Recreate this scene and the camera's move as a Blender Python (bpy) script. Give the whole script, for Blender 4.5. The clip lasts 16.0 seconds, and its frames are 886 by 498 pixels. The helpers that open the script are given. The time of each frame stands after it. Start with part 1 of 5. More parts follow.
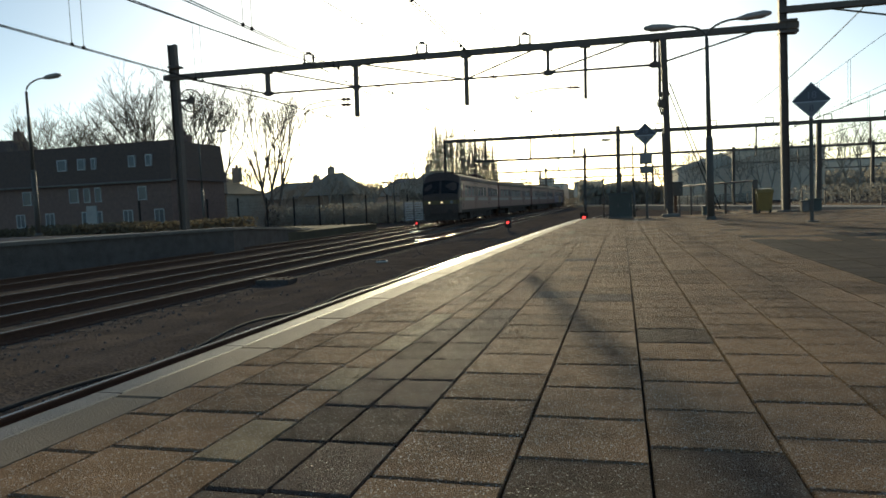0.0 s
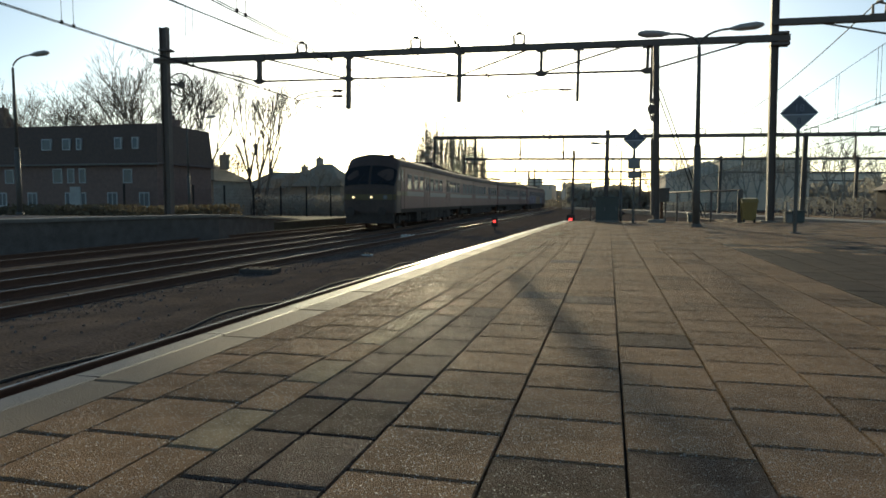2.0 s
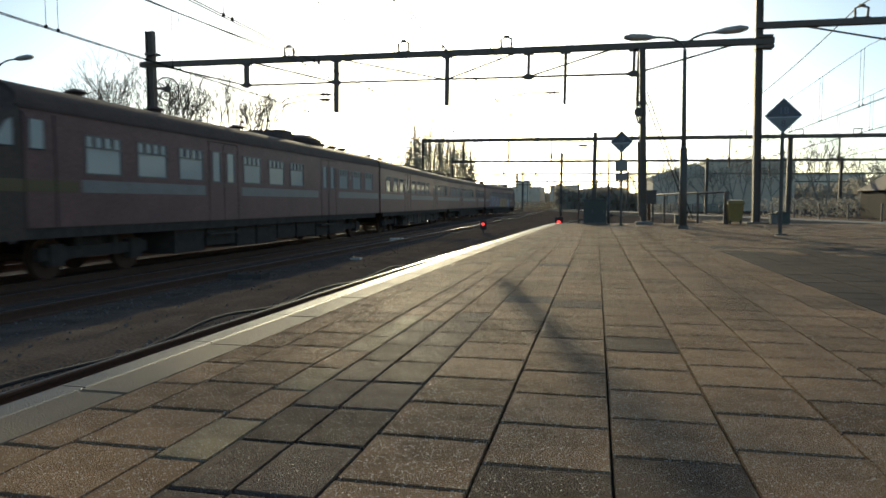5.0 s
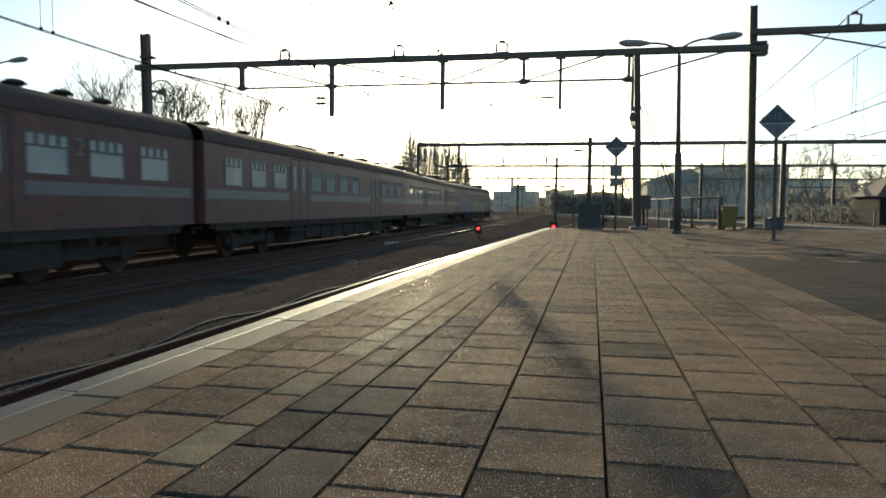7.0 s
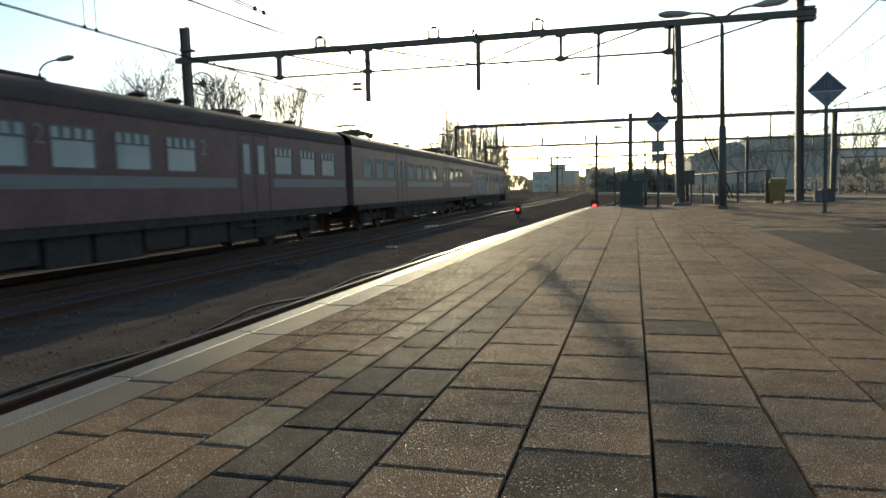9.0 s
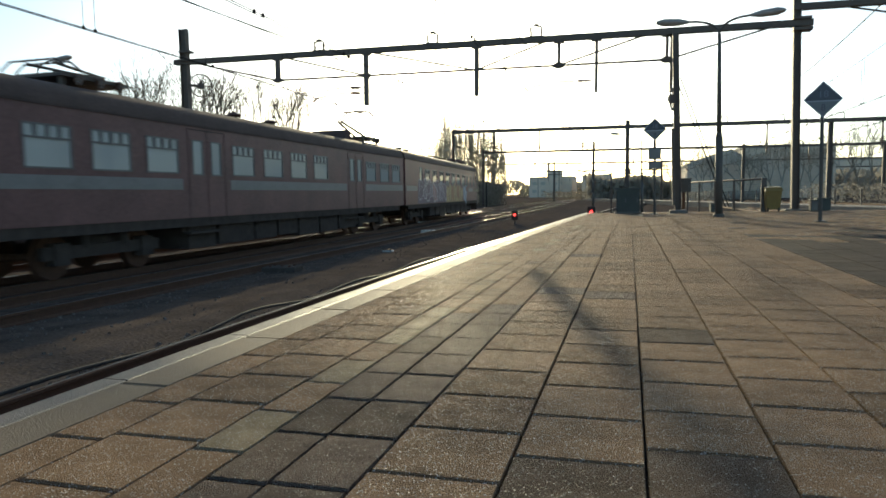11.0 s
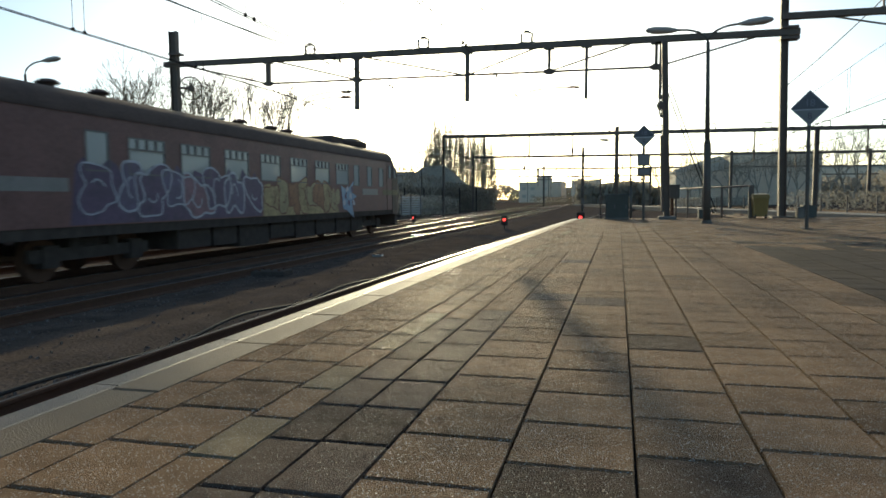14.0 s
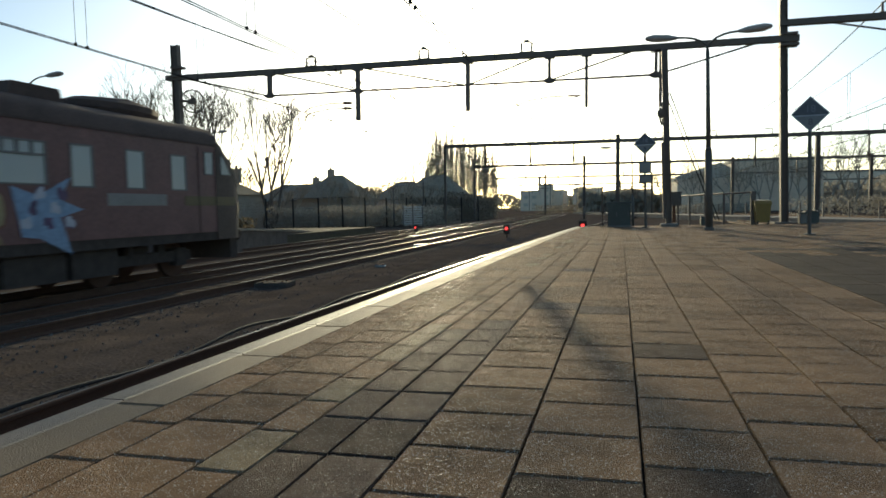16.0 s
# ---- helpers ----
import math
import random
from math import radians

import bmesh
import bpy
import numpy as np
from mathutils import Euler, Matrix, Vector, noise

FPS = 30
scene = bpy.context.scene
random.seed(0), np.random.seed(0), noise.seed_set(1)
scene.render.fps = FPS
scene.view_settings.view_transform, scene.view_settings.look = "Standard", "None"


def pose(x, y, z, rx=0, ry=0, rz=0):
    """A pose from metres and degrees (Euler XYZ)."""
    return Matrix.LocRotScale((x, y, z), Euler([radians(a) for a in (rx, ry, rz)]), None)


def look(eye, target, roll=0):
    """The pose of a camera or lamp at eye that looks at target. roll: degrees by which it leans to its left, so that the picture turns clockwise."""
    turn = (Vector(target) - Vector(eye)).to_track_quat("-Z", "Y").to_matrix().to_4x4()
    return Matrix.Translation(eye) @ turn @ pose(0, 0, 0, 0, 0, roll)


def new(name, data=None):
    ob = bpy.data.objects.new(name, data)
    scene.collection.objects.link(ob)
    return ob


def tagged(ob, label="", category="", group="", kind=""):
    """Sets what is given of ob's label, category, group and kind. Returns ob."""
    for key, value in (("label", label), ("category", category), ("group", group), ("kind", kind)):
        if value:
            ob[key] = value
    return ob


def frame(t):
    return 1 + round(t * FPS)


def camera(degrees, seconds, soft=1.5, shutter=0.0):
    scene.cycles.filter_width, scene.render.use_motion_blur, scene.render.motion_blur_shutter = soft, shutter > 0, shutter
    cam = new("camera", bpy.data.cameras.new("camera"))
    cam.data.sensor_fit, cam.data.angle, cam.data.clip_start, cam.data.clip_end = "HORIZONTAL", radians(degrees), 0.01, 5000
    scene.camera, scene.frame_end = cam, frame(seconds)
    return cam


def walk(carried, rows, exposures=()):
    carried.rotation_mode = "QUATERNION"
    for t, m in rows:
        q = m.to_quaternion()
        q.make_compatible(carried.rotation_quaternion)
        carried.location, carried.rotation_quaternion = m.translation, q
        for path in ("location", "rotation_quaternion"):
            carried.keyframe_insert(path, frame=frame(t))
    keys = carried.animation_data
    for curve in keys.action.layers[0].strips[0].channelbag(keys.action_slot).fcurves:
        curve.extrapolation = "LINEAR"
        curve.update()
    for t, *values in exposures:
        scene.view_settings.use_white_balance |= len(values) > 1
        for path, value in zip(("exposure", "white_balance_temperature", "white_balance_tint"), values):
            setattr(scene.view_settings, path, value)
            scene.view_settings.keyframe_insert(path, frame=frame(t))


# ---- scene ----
EXPOSURE = 0.12
# camera: a hand-held camera low over a station platform (z = 0 is the paving, +y runs along the tracks)
cam = camera(66.76, 16.0, soft=1.7, shutter=0.5)
# seconds, heading to the right of +y, tilt up, roll, place
# the clip's camera opens up a little while the coaches pass
EXPOSURES = ((0, -0.02), (2, 0.02), (4, 0.14), (6.5, 0.26), (9, 0.4), (11.5, 0.5), (13, 0.45), (14.5, 0.26), (16, 0.16))
CAMERA_ROWS = [
    (0.0, -15.00, -3.74, -2.39, 0.000, -0.000, 0.784),
    (0.5, -14.75, -3.76, -1.70, -0.002, 0.000, 0.787),
    (1.0, -14.19, -3.63, -0.49, -0.006, -0.000, 0.785),
    (1.5, -13.86, -3.70, 0.10, -0.003, 0.003, 0.779),
    (2.0, -13.79, -4.08, 0.07, -0.001, -0.001, 0.785),
    (2.5, -13.69, -4.27, 0.14, 0.001, -0.002, 0.788),
    (3.0, -13.44, -4.32, 0.01, 0.007, -0.001, 0.790),
    (3.5, -13.18, -4.32, -0.08, 0.008, -0.002, 0.792),
    (4.0, -13.10, -4.23, -0.08, 0.005, -0.008, 0.796),
    (6.5, -12.40, -3.46, -0.38, 0.018, -0.013, 0.816),
    (7.0, -12.42, -3.51, -0.00, 0.011, -0.013, 0.811),
    (7.5, -13.29, -3.87, -0.25, 0.009, -0.012, 0.807),
    (8.0, -15.30, -4.56, -0.84, 0.010, -0.012, 0.806),
    (8.5, -15.74, -4.81, -1.28, 0.014, -0.011, 0.808),
    (9.0, -15.88, -4.93, -1.76, 0.013, -0.011, 0.806),
    (11.5, -15.30, -4.51, -0.63, 0.015, -0.018, 0.815),
    (12.0, -15.00, -4.51, -0.19, 0.007, -0.018, 0.812),
    (12.5, -14.71, -4.46, -0.24, 0.007, -0.018, 0.811),
    (13.0, -14.59, -4.42, -0.09, 0.003, -0.030, 0.817),
    (13.5, -14.52, -4.39, -0.31, 0.006, -0.026, 0.818),
    (14.0, -14.65, -4.21, -0.67, 0.008, -0.039, 0.828),
    (14.5, -14.84, -4.00, -1.37, 0.012, -0.038, 0.829),
    (15.0, -15.02, -3.85, -3.04, 0.017, -0.039, 0.832),
    (15.5, -14.85, -3.59, -0.53, 0.005, -0.044, 0.834),
    (16.0, -14.83, -3.40, -1.31, 0.001, -0.045, 0.835),
]
walk(cam, [(t, pose(x, y, z) @ pose(0, 0, 0, 0, 0, -yaw) @ pose(0, 0, 0, 90 + tilt) @ pose(0, 0, 0, 0, 0, roll))
           for t, yaw, tilt, roll, x, y, z in CAMERA_ROWS], exposures=[(t, EXPOSURE + e, 6420, -3) for t, e in EXPOSURES])

# ---- light: a low winter sun straight ahead, clear hazy sky ----
SUN_DIR = Vector((-0.2365, 0.9452, 0.2245)).normalized()
world = bpy.data.worlds.new("sky")
scene.world = world
world.use_nodes = True
wn = world.node_tree.nodes
sky = wn.new("ShaderNodeTexSky")
sky.sky_type, sky.sun_disc = "NISHITA", False
sky.sun_elevation = math.asin(SUN_DIR.z)
sky.sun_rotation = math.atan2(SUN_DIR.x, SUN_DIR.y)
sky.air_density, sky.dust_density, sky.ozone_density = 0.7, 1.0, 1.4
wn["Background"].inputs["Strength"].default_value = 0.135
world.node_tree.links.new(sky.outputs["Color"], wn["Background"].inputs["Color"])
sun = new("sun", bpy.data.lights.new("sun", "SUN"))
sun.data.energy, sun.data.angle, sun.data.color = 3.3, radians(0.53), (1.0, 0.8, 0.54)
sun.matrix_world = look(SUN_DIR * 100, (0, 0, 0))


# ---- materials ----
def mat(name, base, rough=0.6, metal=0.0, vary=0.25, scale=6.0, fine=60.0, bump=0.15, spread=0.0, spec=0.5, island=False,
        tint=None, rough_vary=0.12):
    """A surface with variation at two scales, relief, and by-piece variation (spread)."""
    m = bpy.data.materials.new(name)
    m.use_nodes = True
    nt = m.node_tree
    b, lk = nt.nodes["Principled BSDF"], nt.links.new
    b.inputs["Metallic"].default_value = metal
    b.inputs["Specular IOR Level"].default_value = spec
    co = nt.nodes.new("ShaderNodeTexCoord")
    big, small = nt.nodes.new("ShaderNodeTexNoise"), nt.nodes.new("ShaderNodeTexNoise")
    for n, sc, det in ((big, scale, 5), (small, fine, 3)):
        n.inputs["Scale"].default_value, n.inputs["Detail"].default_value = sc, det
        lk(co.outputs["Object"], n.inputs["Vector"])
    add = nt.nodes.new("ShaderNodeMath")
    add.operation = "ADD"
    lk(big.outputs["Fac"], add.inputs[0])
    lk(small.outputs["Fac"], add.inputs[1])
    last = add
    if spread:
        src = nt.nodes.new("ShaderNodeNewGeometry" if island else "ShaderNodeObjectInfo")
        k = nt.nodes.new("ShaderNodeMath")
        k.operation, k.inputs[1].default_value = "MULTIPLY_ADD", spread
        lk(src.outputs["Random Per Island" if island else "Random"], k.inputs[0])
        lk(add.outputs[0], k.inputs[2])
        last = k
    ramp = nt.nodes.new("ShaderNodeValToRGB")
    mid = 1.0 + spread / 2
    lo = nt.nodes.new("ShaderNodeMapRange")
    lo.inputs["From Min"].default_value, lo.inputs["From Max"].default_value = mid - 0.45 - spread / 2, mid + 0.45 + spread / 2
    lk(last.outputs[0], lo.inputs["Value"])
    lk(lo.outputs[0], ramp.inputs["Fac"])
    c0 = [max(0.0, c * (1 - vary)) for c in base]
    c1 = [min(1.0, c * (1 + vary)) for c in (tint or base)]
    ramp.color_ramp.elements[0].color, ramp.color_ramp.elements[1].color = (*c0, 1), (*c1, 1)
    lk(ramp.outputs["Color"], b.inputs["Base Color"])
    rr = nt.nodes.new("ShaderNodeMapRange")
    rr.inputs["To Min"].default_value, rr.inputs["To Max"].default_value = max(0.02, rough - rough_vary), min(1, rough + rough_vary)
    lk(big.outputs["Fac"], rr.inputs["Value"])
    lk(rr.outputs[0], b.inputs["Roughness"])
    if bump:
        bp = nt.nodes.new("ShaderNodeBump")
        bp.inputs["Strength"].default_value, bp.inputs["Distance"].default_value = bump, 0.02
        lk(small.outputs["Fac"], bp.inputs["Height"])
        lk(bp.outputs["Normal"], b.inputs["Normal"])
    return m


def glow(name, color, strength):
    m = bpy.data.materials.new(name)
    m.use_nodes = True
    b = m.node_tree.nodes["Principled BSDF"]
    b.inputs["Base Color"].default_value = (*color, 1)
    b.inputs["Emission Color"].default_value = (*color, 1)
    b.inputs["Emission Strength"].default_value = strength
    return m


def glass(name, tint=(0.85, 0.9, 0.92), rough=0.03, clear=0.75, body=None):
    """A thin pane: partly see-through, partly a glossy reflector."""
    m = bpy.data.materials.new(name)
    m.use_nodes = True
    nt = m.node_tree
    b = nt.nodes["Principled BSDF"]
    b.inputs["Base Color"].default_value, b.inputs["Roughness"].default_value = (*(body or tint), 1), rough
    tr = nt.nodes.new("ShaderNodeBsdfTransparent")
    tr.inputs["Color"].default_value = (*tint, 1)
    mix = nt.nodes.new("ShaderNodeMixShader")
    mix.inputs["Fac"].default_value = 1 - clear
    nt.links.new(tr.outputs[0], mix.inputs[1])
    nt.links.new(b.outputs[0], mix.inputs[2])
    nt.links.new(mix.outputs[0], nt.nodes["Material Output"].inputs["Surface"])
    return m


def thin_growth(m, share):
    """Leaves and twigs let part of the light through."""
    nt = m.node_tree
    b, lk = nt.nodes["Principled BSDF"], nt.links.new
    tl, mix = nt.nodes.new("ShaderNodeBsdfTranslucent"), nt.nodes.new("ShaderNodeMixShader")
    lk(b.inputs["Base Color"].links[0].from_socket, tl.inputs["Color"])
    mix.inputs["Fac"].default_value = share
    lk(b.outputs[0], mix.inputs[1])
    lk(tl.outputs[0], mix.inputs[2])
    lk(mix.outputs[0], nt.nodes["Material Output"].inputs["Surface"])
    return m


def paving(name, base, tint, island=False, spread=0.4, grit=0.85):
    """Exposed-aggregate paving: blotches, grain, pale stone chips that glint, and damp patches."""
    m = mat(name, base, 0.88, vary=0.72, scale=7, fine=170, bump=1.0, spread=spread, spec=0.14, island=island, tint=tint)
    nt = m.node_tree
    b, lk = nt.nodes["Principled BSDF"], nt.links.new
    co = nt.nodes.new("ShaderNodeTexCoord")
    vo = nt.nodes.new("ShaderNodeTexVoronoi")
    vo.inputs["Scale"].default_value = 250
    lk(co.outputs["Object"], vo.inputs["Vector"])
    sep = nt.nodes.new("ShaderNodeSeparateColor")
    lk(vo.outputs["Color"], sep.inputs[0])
    chip = nt.nodes.new("ShaderNodeMapRange")
    chip.inputs["From Min"].default_value, chip.inputs["From Max"].default_value = 0.92, 0.95
    lk(sep.outputs[0], chip.inputs["Value"])
    mix = nt.nodes.new("ShaderNodeMix")
    mix.data_type = "RGBA"
    mix.inputs["B"].default_value = (grit, grit * 0.93, grit * 0.8, 1)
    old = b.inputs["Base Color"].links[0].from_socket
    scaled = nt.nodes.new("ShaderNodeMath")
    scaled.operation, scaled.inputs[1].default_value = "MULTIPLY", 0.8
    lk(chip.outputs[0], scaled.inputs[0])
    lk(scaled.outputs[0], mix.inputs["Factor"])
    lk(old, mix.inputs["A"])
    lk(mix.outputs["Result"], b.inputs["Base Color"])
    spec = nt.nodes.new("ShaderNodeMapRange")
    spec.inputs["To Min"].default_value, spec.inputs["To Max"].default_value = 0.04, 0.8
    lk(chip.outputs[0], spec.inputs["Value"])
    lk(spec.outputs[0], b.inputs["Specular IOR Level"])
    bump = next(n for n in nt.nodes if n.type == "BUMP")
    second = nt.nodes.new("ShaderNodeBump")
    second.inputs["Strength"].default_value, second.inputs["Distance"].default_value = 0.7, 0.008
    lk(sep.outputs[1], second.inputs["Height"])
    lk(bump.outputs["Normal"], second.inputs["Normal"])
    # each chip is a facet with a tilt of its own, smoother than the cement round it
    tilt, scale_, sum_ = (nt.nodes.new("ShaderNodeVectorMath") for _ in range(3))
    tilt.operation, tilt.inputs[1].default_value = "SUBTRACT", (0.5, 0.5, 0.5)
    lk(vo.outputs["Color"], tilt.inputs[0])
    scale_.operation = "SCALE"
    lk(tilt.outputs[0], scale_.inputs[0])
    lk(chip.outputs[0], scale_.inputs["Scale"])
    sum_.operation = "ADD"
    lk(scale_.outputs[0], sum_.inputs[0])
    lk(second.outputs["Normal"], sum_.inputs[1])
    unit = nt.nodes.new("ShaderNodeVectorMath")
    unit.operation = "NORMALIZE"
    lk(sum_.outputs[0], unit.inputs[0])
    lk(unit.outputs[0], b.inputs["Normal"])
    gloss = nt.nodes.new("ShaderNodeMix")
    gloss.inputs["B"].default_value = 0.2
    lk(b.inputs["Roughness"].links[0].from_socket, gloss.inputs["A"])
    lk(chip.outputs[0], gloss.inputs["Factor"])
    lk(gloss.outputs["Result"], b.inputs["Roughness"])
    return m


TILE = paving("concrete_tile", (0.212, 0.13, 0.075), (0.285, 0.186, 0.111))
TILE_FAR = paving("concrete_tile_field", (0.212, 0.13, 0.075), (0.285, 0.186, 0.111), True)
TILE_DARK = paving("charcoal_tile", (0.108, 0.078, 0.059), (0.142, 0.106, 0.081), False, 0.5, 0.3)
TILE_DARK_FAR = paving("charcoal_tile_field", (0.108, 0.078, 0.059), (0.142, 0.106, 0.081), True, 0.5, 0.3)
# blackish slabs of the right-hand columns, thinning out beyond y = 10
COAL = mat("blackish_slabs", (0.07, 0.057, 0.046), 0.92, vary=0.4, scale=1.5, fine=90, bump=0.6, spread=0.4, spec=0.06, island=True)
TILE_PALE = paving("buff_tile", (0.29, 0.22, 0.135), (0.34, 0.265, 0.165), False, 0.3, 0.7)
TILE_SMOOTH = mat("smooth_buff_edging", (0.16, 0.124, 0.085), 0.7, vary=0.3, scale=4, fine=120, bump=0.35, spread=0.25, spec=0.2, island=True)
KERB = mat("pale_kerb_stone", (0.17, 0.147, 0.122), 0.5, vary=0.5, scale=5, fine=120, bump=0.45, spread=0.2, spec=0.22)
JOINT = mat("joint_sand", (0.045, 0.037, 0.03), 0.95, vary=0.3, scale=12, fine=200, bump=0.4, spec=0.05)
CONCRETE = mat("grey_concrete", (0.19, 0.17, 0.148), 0.85, vary=0.4, scale=2.5, fine=50, bump=0.3, spec=0.2)
BALLAST = mat("ballast", (0.105, 0.086, 0.073), 0.95, vary=0.6, scale=2.2, fine=38, bump=1.0, spec=0.0)
STONE = mat("ballast_stone", (0.17, 0.145, 0.125), 0.85, vary=0.4, scale=8, fine=60, bump=0.3, spread=0.6, island=True, spec=0.1)
EARTH = mat("sandy_earth", (0.11, 0.088, 0.072), 0.95, vary=0.45, scale=1.4, fine=22, bump=0.9, spec=0.0)
GRASS = thin_growth(mat("winter_grass", (0.14, 0.112, 0.068), 0.9, vary=0.45, scale=2, fine=30, bump=0.6, spread=0.5, island=True), 0.35)
SLEEPER = mat("concrete_sleeper", (0.1, 0.084, 0.073), 0.95, spec=0.02, vary=0.35, scale=5, fine=70, bump=0.8, spread=0.4)
RAIL = mat("rail_head_steel", (0.16, 0.15, 0.14), 0.36, 1.0, vary=0.15, scale=3, fine=60, bump=0.03)
DULL_RAIL = mat("dull_rusted_rail_head", (0.13, 0.1, 0.08), 0.5, 0.5, vary=0.35, scale=5, fine=80, bump=0.08)
RUST = mat("rusty_rail_web", (0.11, 0.055, 0.032), 0.85, 0.2, vary=0.4, scale=8, fine=80, bump=0.25)
STEEL = mat("weathered_mast_steel", (0.125, 0.097, 0.078), 0.65, 0.15, vary=0.3, scale=3, fine=40, bump=0.1)
PAINTED = mat("grey_painted_post", (0.1, 0.088, 0.075), 0.55, 0.0, spec=0.3, vary=0.2, scale=3, fine=50, bump=0.05)
LAMP_SHELL = mat("pale_lamp_shell", (0.36, 0.32, 0.29), 0.5, vary=0.15, scale=4, fine=40, bump=0.02)
WIRE = mat("copper_wire", (0.03, 0.026, 0.022), 0.9, 0.0, vary=0.2, bump=0.0, spec=0.05)
PORCELAIN = mat("brown_insulator", (0.12, 0.06, 0.04), 0.25, vary=0.2, bump=0.0)
SIGN_BLUE = mat("blue_enamel_sign", (0.034, 0.035, 0.058), 0.3, vary=0.15, bump=0.0)
SIGN_NUMBER = mat("faded_blue_number", (0.11, 0.12, 0.17), 0.4, vary=0.1, bump=0.0)
SIGN_LOW = mat("pale_enamel_field", (0.15, 0.15, 0.16), 0.4, vary=0.1, bump=0.0)
SIGN_WHITE = mat("white_enamel", (0.34, 0.35, 0.38), 0.35, vary=0.06, bump=0.0)
SIGN_GREY = mat("aluminium_plate_back", (0.19, 0.185, 0.18), 0.5, 0.5, vary=0.12, bump=0.02)
WINE = mat("wine_red_coach_paint", (0.17, 0.085, 0.078), 0.5, spec=0.3, vary=0.35, scale=1.2, fine=14, bump=0.04)
# darker copy of the coach paint: shade of the sunless front, put into colour
SHADED_WINE = mat("shaded_wine_cab_paint", (0.075, 0.05, 0.04), 0.55, spec=0.3, vary=0.35, scale=1.5, fine=14, bump=0.04)
ROOF = mat("sooty_coach_roof", (0.1, 0.07, 0.06), 0.75, spec=0.15, vary=0.35, scale=1.5, fine=18, bump=0.08)
STRIPE = mat("pale_grey_band", (0.235, 0.215, 0.205), 0.5, vary=0.2, scale=1.5, fine=16, bump=0.03, spec=0.3)
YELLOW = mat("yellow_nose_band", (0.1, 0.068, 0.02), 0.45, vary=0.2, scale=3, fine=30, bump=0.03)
UNDER = mat("black_underframe", (0.075, 0.06, 0.052), 0.9, spec=0.1, vary=0.4, scale=4, fine=40, bump=0.2)
RUBBER = mat("black_bellows_rubber", (0.02, 0.02, 0.02), 0.8, vary=0.3, bump=0.1)
SEAT = mat("coach_interior", (0.3, 0.27, 0.23), 0.7, vary=0.2, bump=0.05)
ALU = mat("window_frame_metal", (0.14, 0.13, 0.13), 0.45, 0.4, vary=0.15, bump=0.02)
GLASS = glass("coach_window_glass", (0.86, 0.88, 0.88), 0.06, 0.42, (0.62, 0.62, 0.6))
DARK_GLASS = glass("windscreen_glass", (0.5, 0.55, 0.58), 0.04, 0.45, (0.02, 0.02, 0.022))
HEADLIGHT = glow("headlight", (1.0, 0.68, 0.34), 1.8)
RED_LIGHT = glow("red_signal_light", (1.0, 0.05, 0.05), 2.6)
OCHRE = mat("ochre_spray_paint", (0.26, 0.16, 0.06), 0.5, vary=0.6, scale=2.5, fine=9, bump=0.02, tint=(0.34, 0.25, 0.12))
BROWN_LINE = mat("brown_spray_line", (0.16, 0.055, 0.03), 0.5, vary=0.3, bump=0.0)
VIOLET = mat("violet_spray_paint", (0.06, 0.05, 0.115), 0.5, vary=0.5, scale=1.8, fine=8, bump=0.02, tint=(0.1, 0.058, 0.11))
WHITE_LINE = mat("pale_spray_line", (0.42, 0.42, 0.48), 0.5, vary=0.3, bump=0.0)
LILAC = mat("lilac_spray_paint", (0.11, 0.085, 0.15), 0.5, vary=0.5, scale=3, fine=11, bump=0.02)
ROSE = mat("dull_rose_spray_paint", (0.2, 0.1, 0.13), 0.5, vary=0.5, scale=3, fine=11, bump=0.02)
SAND = mat("sand_spray_paint", (0.32, 0.25, 0.13), 0.5, vary=0.45, scale=3, fine=11, bump=0.02)
RUSTY = mat("rust_orange_spray_paint", (0.27, 0.12, 0.055), 0.5, vary=0.5, scale=3, fine=11, bump=0.02)
SKY_BLUE = mat("light_blue_spray_paint", (0.2, 0.29, 0.42), 0.5, vary=0.4, scale=4, fine=15, bump=0.02)
PLATFORM_BRICK = mat("sooty_platform_wall", (0.13, 0.108, 0.094), 0.9, vary=0.4, scale=2.5, fine=30, bump=0.3, spec=0.1)
BRICK = mat("dark_brick_wall", (0.19, 0.12, 0.095), 0.85, vary=0.35, scale=3, fine=22, bump=0.3)
PLASTER = mat("grey_render_wall", (0.38, 0.36, 0.33), 0.85, vary=0.25, scale=1.2, fine=12, bump=0.1)
ROOF_TILE = mat("brown_roof_tile", (0.1, 0.065, 0.05), 0.75, vary=0.35, scale=4, fine=18, bump=0.5)
# roof and wall of the farther houses, haze painted in as paler colour
HAZED_TILE = mat("haze_paled_roof_tile", (0.3, 0.255, 0.19), 0.85, vary=0.3, scale=3, fine=12, bump=0.3, spec=0.2)
HAZED_BRICK = mat("haze_paled_house_wall", (0.4, 0.34, 0.27), 0.9, vary=0.25, scale=1.2, fine=12, bump=0.1, spec=0.2)
WHITE_PAINT = mat("white_window_paint", (0.42, 0.42, 0.41), 0.5, vary=0.08, bump=0.0)
PANE = glass("house_window_glass", (0.12, 0.14, 0.16), 0.05, 0.2)
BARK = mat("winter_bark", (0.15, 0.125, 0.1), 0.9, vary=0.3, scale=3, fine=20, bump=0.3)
# bark of poplars and far trees, paled to imitate haze and glare
HAZED_BARK = mat("haze_paled_bark", (0.33, 0.29, 0.23), 0.9, vary=0.3, scale=3, fine=20, bump=0.2)
HEDGE = thin_growth(mat("dry_hedge_leaf", (0.22, 0.185, 0.135), 0.8, vary=0.3, scale=3, fine=20, bump=0.3, spread=0.4, island=True), 0.3)
